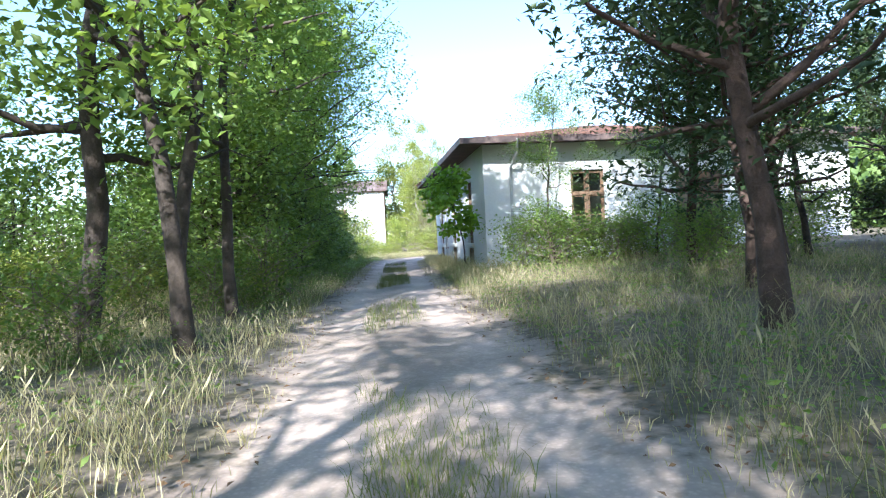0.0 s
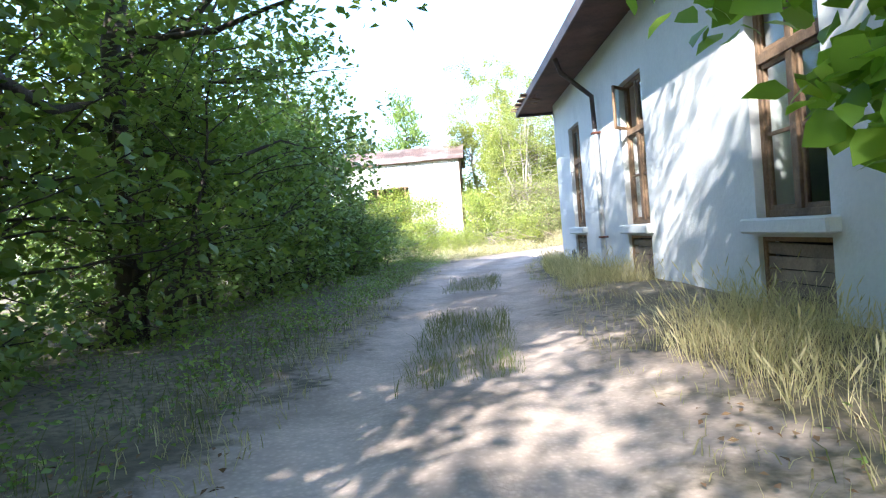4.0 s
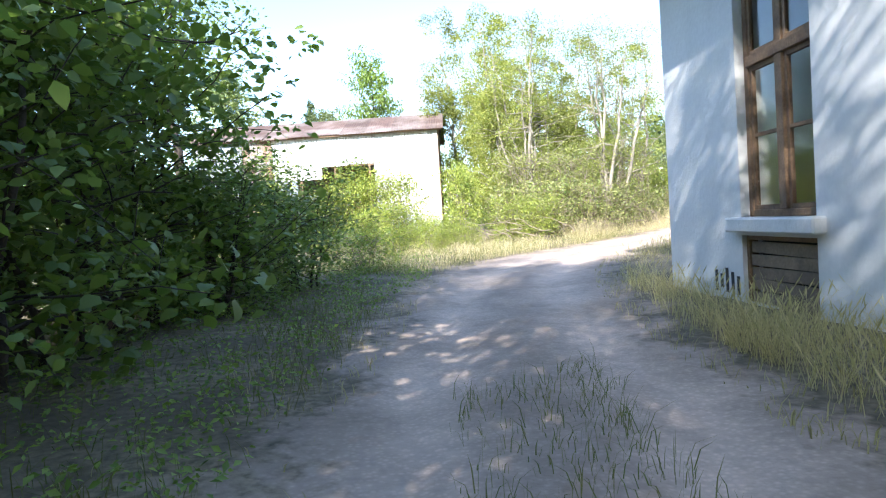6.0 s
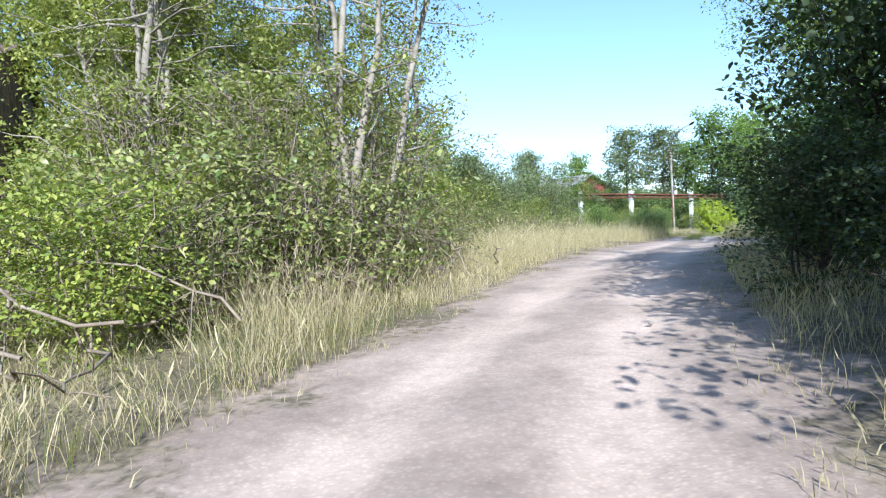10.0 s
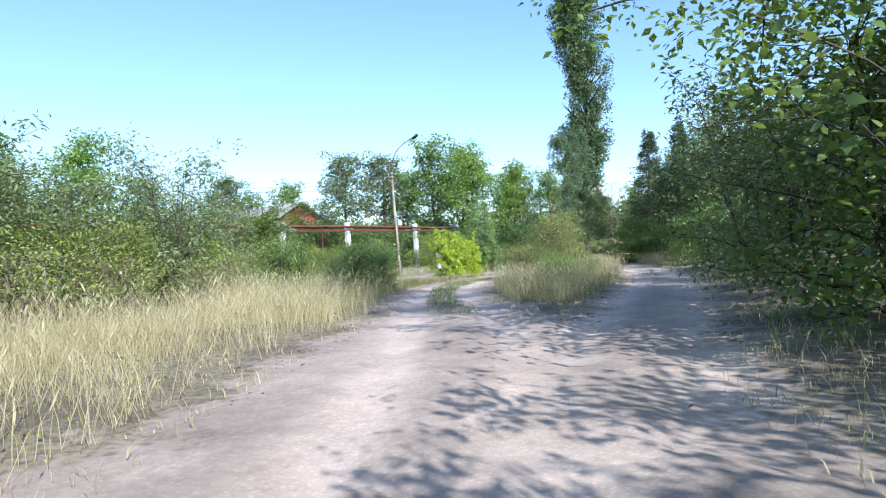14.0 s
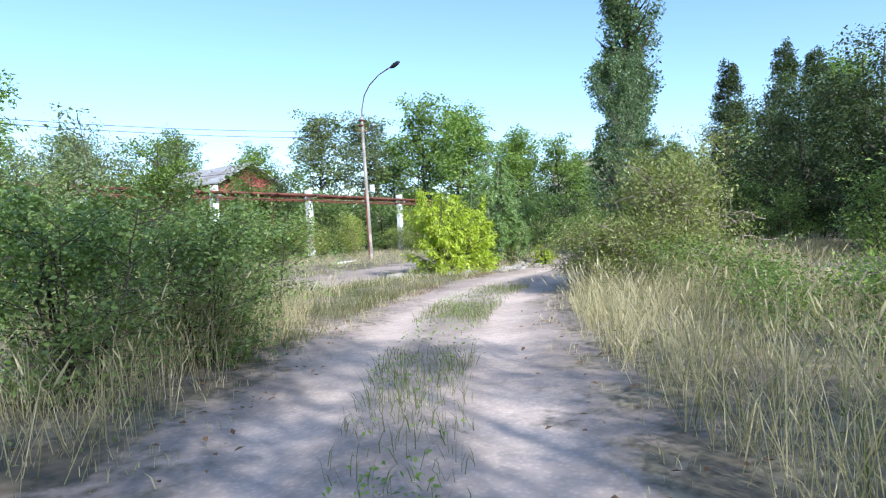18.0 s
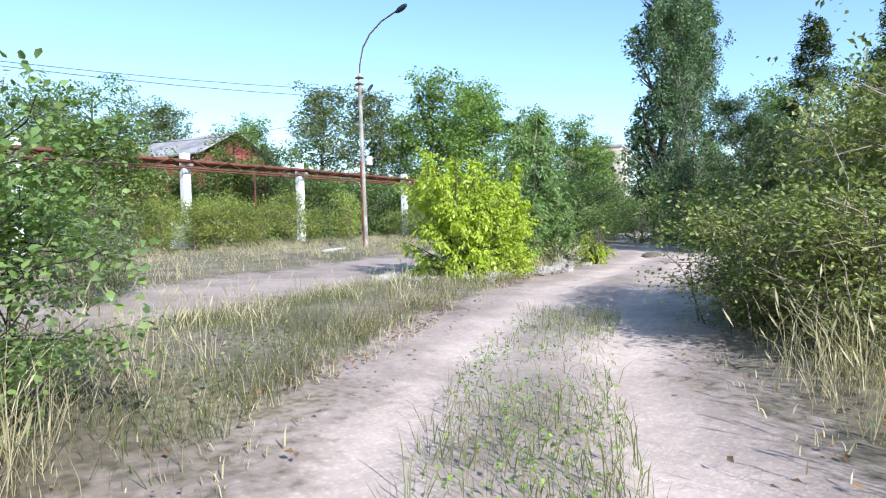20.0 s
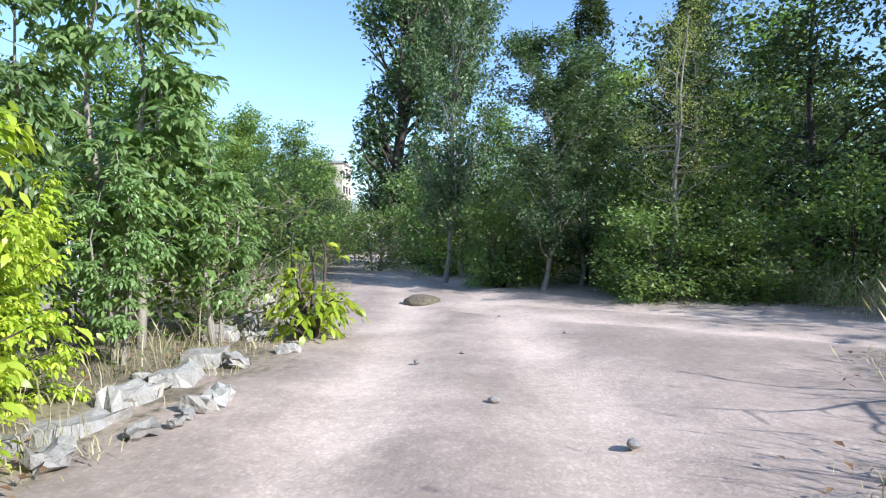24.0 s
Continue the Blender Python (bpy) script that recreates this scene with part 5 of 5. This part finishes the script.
    V, F = corrugated(*a)
    return part(name, mesh_np(name, V, F, M[material], True), M[material], parent, label)


# x runs from the sunny corner along the long wall, y = 0 is the outer face, the inside lies at -y
for x0, x1, z0, z1, y, kind in ((0, 2.04, 2.4, SZ1, 0.0, "zinc"), (2.06, 4.1, 2.4, SZ1, 0.012, "zinc"), (0, 2.04, SZ0, 2.45, 0.02, "zinc"), (2.06, 4.1, SZ0, 2.45, 0.028, "zinc"),
                                (4.12, 5.76, 5.1, SZ1, 0.02, "zinc"), (5.78, 7.4, 5.05, SZ1, 0.028, "zinc"), (4.12, 7.4, SZ0, 1.8, 0.0, "zinc_old"),
                                (7.42, 8.98, 4.3, SZ1, 0.02, "zinc"), (9.0, 10.5, 4.25, SZ1, 0.03, "zinc"), (7.42, 9.0, SZ0, 3.3, 0.0, "zinc_old"), (9.02, 10.5, SZ0, 4.3, 0.0, "zinc_old"),
                                (10.52, 11.4, 4.0, SZ1, 0.01, "zinc_rust"), (11.42, 12.4, 3.8, SZ1, 0.02, "zinc_rust"), (11.0, 12.4, SZ0, 3.0, 0.0, "zinc_rust"),
                                (12.42, 13.9, SZ0, SZ1, 0.01, "zinc_old"), (13.92, SL, SZ0, SZ1, 0.0, "zinc_old")):
    sheet(shed, x0, z0, x1, z1, y, material=kind, label={"zinc_rust": "sheet streaked brown with rust", "zinc_old": "dull grey weathered sheet"}.get(kind, ""))
for k in (0.05, 1, 2, 3, 4, 5, 6, 6.97):
    part("post", boxes(((k * 2.2 - 0.07, -0.25, 0), (k * 2.2 + 0.07, -0.08, SZ1))), M["wood"], shed)
for z in (5.0, 2.28):
    part("rail", boxes(((0, -0.2, z), (SL, -0.06, z + 0.13)), bevel=0.01), M["wood"], shed)
part("back_wall", boxes(((0, -8.1, 0), (SL, -8.0, SZ1))), M["plank"], shed)
part("end_wall", boxes(((SL - 0.1, -8.0, 0), (SL, -0.25, SZ1))), M["plank"], shed)
x = -0.04
for k in range(30):
    y1 = -k * 0.265
    hgt = SZ1 + 1.55 * (1 - abs((y1 - 0.13) + 4.0) / 4.0)
    part("board", boxes(((-0.03 - 0.01 * (k % 2), y1 - 0.255, 0), (0.0, y1, hgt - 0.1)), bevel=0.004), M["wood"], shed)
for s, (ya, yb) in enumerate(((0.45, -4.0), (-8.45, -4.0))):
    za, zb = SZ1 - 0.05, SZ1 + 1.6
    for k in range(10):
        x0, x1 = -0.4 + k * 1.62, -0.4 + k * 1.62 + 1.66
        n = int((x1 - x0) / 0.04)
        xs = np.linspace(x0, x1, n + 1)
        wv = 0.022 * np.sin(2 * np.pi * xs / 0.16) + 0.006 * (k % 2)
        sag = rp.uniform(-0.05, 0.04)
        V = np.concatenate([np.stack([xs, np.full(n + 1, ya + rp.uniform(-0.05, 0.05)), za + wv + sag], -1), np.stack([xs, np.full(n + 1, yb), zb + wv], -1)])
        i = np.arange(n)
        part("roof_sheet", mesh_np("roof_sheet", V, np.stack([i, i + 1, i + n + 2, i + n + 1], -1), M["rust_roof"], True), M["rust_roof"], shed)
for y1, z1 in ((0.2, SZ1 - 0.12), (-0.1, SZ1 - 0.02)):
    part("purlin", boxes(((-0.3, y1, z1), (SL, y1 + 0.12, z1 + 0.1))), M["wood"], shed)



def ivy(label, patches, n, seed):
    """Creeper on the shed: stems up the wall and leaves in hanging patches (x, z, half width, half height)."""
    rng = np.random.default_rng(seed)
    to_world = np.array(pose(1.0, 51.6, 0.0, 0, 0, 177))
    stems, C = [], []
    for x, z, w, h in patches:
        for k in range(3):
            stems.append(wobble(rng, (x + rng.uniform(-w, w) * 0.6, 0.07, 0.0), (x + rng.uniform(-w, w), 0.09, z + h * rng.uniform(0.2, 1)), 0.018, 0.006, 8, 0.05))
        m = max(int(n * w * h), 60)
        c = np.stack([rng.normal(x, w * 0.55, 26), 0.12 + np.abs(rng.normal(0, 0.12, 26)), rng.normal(z, h * 0.55, 26)], -1)
        k = rng.integers(0, 26, m)
        C.append(c[k] + rng.normal(0, 1, (m, 3)) * np.array([0.26, 0.1, 0.3]))
    C = np.concatenate(C)
    C[:, 1], C[:, 2] = np.abs(C[:, 1]) + 0.06, np.maximum(C[:, 2], 0.1)
    root = thing("ivy", label, "creeper")
    put = lambda p: p @ to_world[:3, :3].T + to_world[:3, 3]
    V, F = tube_np(stems, 4)
    part("stem", mesh_np("stem", put(V), F, M["twig"], True), M["twig"], root)
    V, F = leaves_np(rng, C, 0.15, 0.7, 0.8, 0.5)
    part("leaves", mesh_np("leaves", put(V), F, M["leaf_light"]), M["leaf_light"], root)


ivy("green creeper hanging over the broken shed opening", [(6.2, 3.4, 1.1, 1.3), (5.2, 4.3, 0.7, 0.7), (4.5, 3.4, 0.35, 1.3), (7.2, 2.4, 1.0, 1.0), (6.0, 1.6, 1.6, 0.8)], 900, 5)
ivy("small green creeper on the rusty shed sheets", [(10.9, 3.9, 0.5, 0.7), (10.3, 2.8, 0.8, 0.9)], 700, 6)

# ---- pipe bridge ----
bridge = thing("pipe_bridge", "rusty overhead pipe bridge on white concrete posts", "pipe bridge")
PB = [(20.0, 83.8), (28.0, 84.4), (36.0, 85.0), (44.2, 85.7), (52.7, 86.4), (61.4, 87.1), (74.1, 88.8), (84, 90)]
for x, y in PB:
    z = float(gz(x, y))
    post = part("post", boxes(((x - 0.22, y - 0.22, z - 0.3), (x + 0.22, y + 0.22, 5.72)), bevel=0.03), M["white"], bridge, "whitewashed concrete post")
    part("crossarm", boxes(((x - 0.12, y - 0.7, 4.95), (x + 0.12, y + 0.7, 5.1)), bevel=0.01), M["concrete"], bridge)
for dy, z, r in ((-0.5, 5.24, 0.1), (-0.22, 5.2, 0.07), (0.38, 5.26, 0.12), (0.62, 5.18, 0.06)):
    pipe_run("pipe", [(x, y + dy, z + 0.02 * (i % 2)) for i, (x, y) in enumerate(PB)], r, M["rust"], bridge, "rusty pipe")
for dy in (-0.62, 0.55):
    pipe_run("chord", [(x, y + dy, 4.86) for x, y in PB], 0.05, M["rust"], bridge)
for i in range(len(PB) - 1):
    (xa, ya), (xb, yb) = PB[i], PB[i + 1]
    for k in range(7):
        f, g = k / 7, (k + 1) / 7
        pa = (xa + (xb - xa) * f, ya + (yb - ya) * f - 0.64)
        pb = (xa + (xb - xa) * g, ya + (yb - ya) * g - 0.64)
        zz = (4.86, 5.3) if k % 2 else (5.3, 4.86)
        pipe_run("lattice_bar", [(pa[0], pa[1], zz[0]), (pb[0], pb[1], zz[1])], 0.025, M["rust"], bridge, sides=5)
pipe_run("prop", [(57.0, 86.0, 0.2), (57.0, 86.0, 4.9)], 0.05, M["rust"], bridge, "thin yellowed steel prop")

# ---- street lamp and wires ----
lamp = thing("street_lamp", "leaning concrete street lamp with a curved steel arm", "street lamp")
LB, LT = Vector((55.0, 74.65, 0.2)), Vector((55.2, 75.0, 8.75))
V, F = tube_np([np.array([(*LB.lerp(LT, f), 0.17 - 0.06 * f) for f in (0, 0.33, 0.66, 1.0)])], 4)
part("pole", mesh_np("pole", V, F, M["concrete"]), M["concrete"], lamp, "square tapered concrete pole")
pipe_run("arm", [LT - Vector((0, 0, 0.5)), LT + Vector((0.0, -0.05, 0.4)), LT + Vector((0.0, -0.28, 1.15)), LT + Vector((0.0, -0.75, 1.7)), LT + Vector((0.02, -1.5, 2.15)), LT + Vector((0.05, -2.4, 2.42))], 0.035, M["rust"], lamp, "curved steel arm")
hd = bmesh.new()
bmesh.ops.create_uvsphere(hd, u_segments=12, v_segments=8, radius=0.5, matrix=Matrix.Translation(LT + Vector((0.06, -2.7, 2.48))) @ Matrix.Rotation(radians(-18), 4, "X") @ Matrix.Diagonal((0.26, 0.75, 0.24, 1)))
part("lamp_head", hd, M["black"], lamp, "dark cobra-head lantern")
part("fuse_box", boxes(((LB.x + 0.02, LB.y - 0.34, 4.35), (LB.x + 0.24, LB.y - 0.14, 4.75)), bevel=0.02), M["white"], lamp, "small white box")
part("bracket", boxes(((LT.x - 0.35, LT.y - 0.06, 7.9), (LT.x + 0.35, LT.y + 0.06, 8.0)), bevel=0.01), M["wood"], lamp)
part("clamp", boxes(((LT.x - 0.15, LT.y - 0.15, 8.2), (LT.x + 0.15, LT.y + 0.15, 8.28)), ((LT.x - 0.15, LT.y - 0.15, 8.5), (LT.x + 0.15, LT.y + 0.15, 8.58)), bevel=0.01), M["rust"], lamp)
pipe_run("side_rod", [(LB.x - 0.22, LB.y - 0.1, 0.2), (LB.x - 0.3, LB.y - 0.1, 4.5)], 0.05, M["rust"], lamp, "rusty pipe strapped to the pole")
fl = bmesh.new()
bmesh.ops.create_uvsphere(fl, u_segments=10, v_segments=6, radius=0.5, matrix=Matrix.Translation((LT.x + 0.42, LT.y - 0.3, 8.1)) @ Matrix.Rotation(radians(45), 4, "Y") @ Matrix.Diagonal((0.16, 0.16, 0.55, 1)))
part("flood_lamp", fl, M["black"], lamp, "small dark side lamp")
for a, b, sag in (((55.15, 75, 7.95), (20, 82, 8.2), 0.9), ((55.2, 75, 7.6), (17, 78, 7.6), 1.0), ((55.2, 75, 6.9), (48, 94, 6.6), 0.6), ((55.2, 75, 7.9), (88, 75, 8.4), 1.0)):
    pts = [tuple(Vector(a).lerp(Vector(b), f) - Vector((0, 0, 4 * sag * f * (1 - f)))) for f in np.linspace(0, 1, 14)]
    V, F = tube_np([np.array([(*p, 0.012) for p in pts])], 4)
    tagged(new("cable", mesh_np("cable", V, F, M["black"])), "thin sagging overhead cable", "cable", "overhead cables")
for a, b, sag in (((-20, 70, 12.6), (30, 84, 11), 0.9), ((-20, 69.4, 12.2), (30, 83.4, 10.6), 1.0)):
    pts = [tuple(Vector(a).lerp(Vector(b), f) - Vector((0, 0, 4 * sag * f * (1 - f)))) for f in np.linspace(0, 1, 14)]
    V, F = tube_np([np.array([(*p, 0.014) for p in pts])], 4)
    tagged(new("cable", mesh_np("cable", V, F, M["black"])), "thin sagging overhead cable", "cable", "overhead cables")

# ---- buildings behind ----
barn = thing("red_barn", "red-walled gabled building with a grey sheet roof", "building", (58.0, 94.3, 0.2), -86)
barn.scale = (1, 0.6, 1)
for lo, hi in (((-9, 0, 0), (0, 0.3, 6.7)), ((-9, 9.7, 0), (0, 10, 6.7)), ((-9.3, 0, 0), (-9, 10, 6.7)), ((0, 0, 0), (0.3, 10, 6.7))):
    part("wall", boxes((lo, hi)), M["brick_red"], barn)
for x in (-9.3, 0.3):
    bm = bmesh.new()
    bm.faces.new([bm.verts.new(p) for p in ((x, 0, 6.7), (x, 10, 6.7), (x, 5, 8.1))])
    bmesh.ops.solidify(bm, geom=bm.faces[:], thickness=0.25)
    part("gable", bm, M["brick_red"], barn)
for ya in (-0.5, 10.5):
    for x0 in range(0, 5):
        a = -9.8 + x0 * 2.16
        bm = bmesh.new()
        pts = [(a, ya, 6.5), (a + 2.14, ya, 6.5), (a + 2.14, 5, 8.3), (a, 5, 8.3)]
        lo = [bm.verts.new(p) for p in pts]
        hi = [bm.verts.new((p[0], p[1], p[2] + 0.08 + 0.01 * (x0 % 2))) for p in pts]
        bm.faces.new(lo)
        bm.faces.new(hi)
        for i in range(4):
            bm.faces.new([lo[i], lo[(i + 1) % 4], hi[(i + 1) % 4], hi[i]])
        bmesh.ops.recalc_face_normals(bm, faces=bm.faces)
        part("roof_sheet", bm, M["slate"], barn)
for y0 in (3.0, 6.0):
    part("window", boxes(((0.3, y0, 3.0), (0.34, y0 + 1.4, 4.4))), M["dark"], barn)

flats = thing("apartment_block", "distant beige panel apartment block", "building", (168, 112, 0), 10)
part("wall", boxes(((-5, -6, 0), (5, 6, 17))), M["beige"], flats)
part("roof", boxes(((-5.3, -6.3, 17), (5.3, 6.3, 17.5))), M["slate"], flats)
for k in range(5):
    for j in range(3):
        part("window", boxes(((-4.2 + j * 3.0, -6.05, 2 + k * 3.0), (-2.6 + j * 3.0, -6.0, 3.5 + k * 3.0))), M["dark"], flats)
        if j < 3:
            part("window", boxes(((-5.05, -4.6 + j * 3.3, 2 + k * 3.1), (-5.0, -3.0 + j * 3.3, 3.5 + k * 3.1))), M["dark"], flats)

# ---- the broken foundation in the clearing ----
found = thing("foundation", "broken low concrete foundation overgrown by a box elder", "foundation")
line = [Vector((42.7, 62.3, 0)), Vector((43.9, 60.95, 0)), Vector((45.4, 60.5, 0)), Vector((47.3, 60.55, 0)), Vector((49.6, 61.3, 0)), Vector((52.4, 62.6, 0))]
def broken_block(lo, hi, rough, seed):
    """A lump of concrete: a box cut up finely enough to have chipped, uneven faces and corners."""
    rng = np.random.default_rng(seed)
    bm = boxes((lo, hi))
    bmesh.ops.subdivide_edges(bm, edges=bm.edges[:], cuts=2, use_grid_fill=True)
    mid = (Vector(lo) + Vector(hi)) / 2
    for v in bm.verts:
        corner = sum(min(abs(v.co[i] - lo[i]), abs(v.co[i] - hi[i])) < 1e-4 for i in range(3))
        v.co = v.co.lerp(mid, 0.07 * max(corner - 1, 0) * rng.uniform(0.2, 1.6))
        v.co += Vector(rng.normal(0, rough, 3))
    return bm


for a, b in zip(line, line[1:]):
    d = b - a
    n = max(int(d.length / 0.5), 2)
    for k in range(n):
        if rp.random() < 0.14:
            continue
        p, q = a + d * (k / n), a + d * ((k + rp.uniform(0.7, 0.97)) / n)
        ln = (q - p).length
        bl = broken_block((0, 0, -0.16), (ln, rp.uniform(0.2, 0.38), rp.uniform(0.08, 0.2)), 0.016, int(p.x * 100))
        o = part("concrete_block", bl, M["rubble"], found)
        o.matrix_basis = pose(p.x + rp.uniform(-0.1, 0.1), p.y + rp.uniform(-0.12, 0.12), float(gz(p.x, p.y)) - 0.02, rp.uniform(-8, 8), rp.uniform(-6, 6), math.degrees(math.atan2(d.y, d.x)) + rp.uniform(-14, 14))
    for k in range(9):
        p = a + d * rp.random() + Vector((rp.uniform(-0.4, 0.5), rp.uniform(-0.55, 0.35), 0))
        r = rp.uniform(0.04, 0.11)
        o = part("rubble_piece", broken_block((-r, -r * 0.7, -r * 0.4), (r, r * 0.7, r * 0.4), r * 0.12, int(p.y * 1000)), M["rubble"], found)
        o.matrix_basis = pose(p.x, p.y, float(gz(p.x, p.y)) + 0.02 + r * 0.2, rp.uniform(-25, 25), rp.uniform(-25, 25), rp.uniform(0, 360))
o = part("slab", broken_block((-1.4, -0.9, 0), (1.4, 0.9, 0.14), 0.014, 9), M["rubble"], found, "cracked concrete slab")
o.matrix_basis = pose(44.6, 62.5, 0.33, 2, -1, 30)
board = thing("concrete_beam", "white concrete beam lying on the ground", "beam", (52.4, 74.0, 0.37), 20)
part("beam", boxes(((-0.9, -0.12, 0), (0.9, 0.12, 0.14)), bevel=0.015), M["white"], board)
hut = thing("white_hut", "low white-walled ruin among the bushes", "ruin", (52.0, 82.5, 0.3), 10)
part("wall", boxes(((-1.2, 0, 0), (1.2, 0.25, 1.7)), ((-1.2, 0.25, 0), (-0.95, 2, 1.5)), bevel=0.02), M["white"], hut)
tank = thing("white_tank", "white wall fragment behind the bushes", "ruin", (66.0, 78.5, 0.3), 0)
part("wall", boxes(((-0.9, 0, 0), (0.9, 0.25, 2.4)), ((0.65, 0.25, 0), (0.9, 1.6, 2.0)), bevel=0.02), M["white"], tank)

# ---- loose things on the ground ----
def rock(name, x, y, r, seed, label, material, group=""):
    rng = np.random.default_rng(seed)
    bm = bmesh.new()
    bmesh.ops.create_icosphere(bm, subdivisions=2, radius=r)
    for v in bm.verts:
        v.co *= 1 + 0.25 * math.sin(v.co.x * 9 / r * 0.3 + seed) * rng.uniform(0.4, 1)
        v.co.z *= 0.6
    me = bpy.data.meshes.new(name)
    bm.to_mesh(me)
    bm.free()
    me.materials.append(material)
    ob = new(name, me)
    ob.location = (x, y, float(gz(x, y)) + r * 0.25)
    return tagged(ob, label, "stone", group)


for k, (x, y, r) in enumerate(((48.5, 59.2, 0.05), (49.0, 58.9, 0.04), (47.4, 58.4, 0.06), (50.4, 58.0, 0.05), (46.7, 57.6, 0.07), (51.7, 58.9, 0.05), (33.9, 55.3, 0.06), (30.9, 53.3, 0.05), (24.8, 49.2, 0.06), (9.0, 33.5, 0.05), (1.8, 13.2, 0.06), (1.5, 9.7, 0.05))):
    rock("stone", x, y, r * 0.6, k, "small pale stone on the sandy road", M["concrete"], "stones on the road")
mound = rock("mound", 53.4, 60.4, 0.36, 77, "low dark heap of earth on the road", M["soil"])
mound.scale = (1.1, 0.8, 0.55)
mound.location.z -= 0.1


def branches(name, label, origin, n, length, seed, flat=0.25):
    rng = np.random.default_rng(seed)
    paths = []
    for k in range(n):
        a = rng.normal(math.pi * 0.95, 0.75)
        L = length * rng.uniform(0.5, 1.1)
        p0 = np.array(origin) + rng.normal(0, 0.8, 3) * (1, 1, 0.3)
        p0[2] = max(p0[2], float(gz(p0[0], p0[1])) + 0.05)
        p1 = p0 + np.array([math.cos(a) * L, math.sin(a) * L, rng.uniform(-0.1, flat) * L])
        p1[2] = max(p1[2], float(gz(p1[0], p1[1])) + 0.03)
        main = wobble(rng, p0, p1, 0.018, 0.004, 8, 0.13)
        paths.append(main)
        for q in range(4):
            st = main[rng.integers(2, 7)]
            paths.append(wobble(rng, st[:3], st[:3] + rng.normal(0, 0.35, 3) * L * 0.35, 0.01, 0.003, 4, 0.08))
    V, F = tube_np(paths, 5)
    return tagged(new(name, mesh_np(name, V, F, M["twig"], True)), label, "brushwood", kind="stuff")


branches("dead_brushwood", "tangle of fallen bare branches on the grass", (3.7, 34.9, 0.5), 14, 2.4, 3, 0.35)
branches("dead_brushwood", "dry bare branches poking from the bush", (9.8, 39.6, 0.5), 10, 1.6, 4, 0.8)
branches("dead_brushwood", "tangle of bare upright twigs before the aspens", (7.9, 38.2, 0.6), 18, 1.7, 6, 1.3)
branches("dead_brushwood", "tangle of bare upright twigs before the aspens", (5.6, 38.4, 0.6), 16, 1.7, 7, 1.3)
branches("dead_brushwood", "dry bare twigs leaning out of the bush", (46.8, 53.2, 1.2), 10, 1.3, 5, 0.5)


def litter(n, area, seed, keep):
    rng = np.random.default_rng(seed)
    x, y = rng.uniform(area[0], area[2], n), rng.uniform(area[1], area[3], n)
    ok = rng.uniform(0, 1, n) < keep(x, y, road_gap(x, y))
    x, y = x[ok], y[ok]
    V, F = leaves_np(rng, np.stack([x, y, gz(x, y) + 0.035 + rng.uniform(0, 0.03, len(x))], -1), 0.05, 0.0, 0.6, 0.25)
    return tagged(new("leaf_litter", mesh_np("leaf_litter", V, F, M["litter"])), "fallen dry brown leaves along the road edge", "leaf litter", kind="stuff")


litter(26000, (36, 56, 54, 64), 81, lambda x, y, g: 0.75 * (g > -0.25) * np.clip(1.3 - g * 0.7, 0, 1) * (y > 57.0) * (soft_noise(x, y, 1.5, 8) > -0.2))
litter(12000, (-6, -16, 5, 6), 82, lambda x, y, g: 0.5 * (g > -0.5) * (g < 1.5))
litter(12000, (20, 42, 50, 59), 83, lambda x, y, g: 0.5 * (g > -0.6) * (g < 0.9))
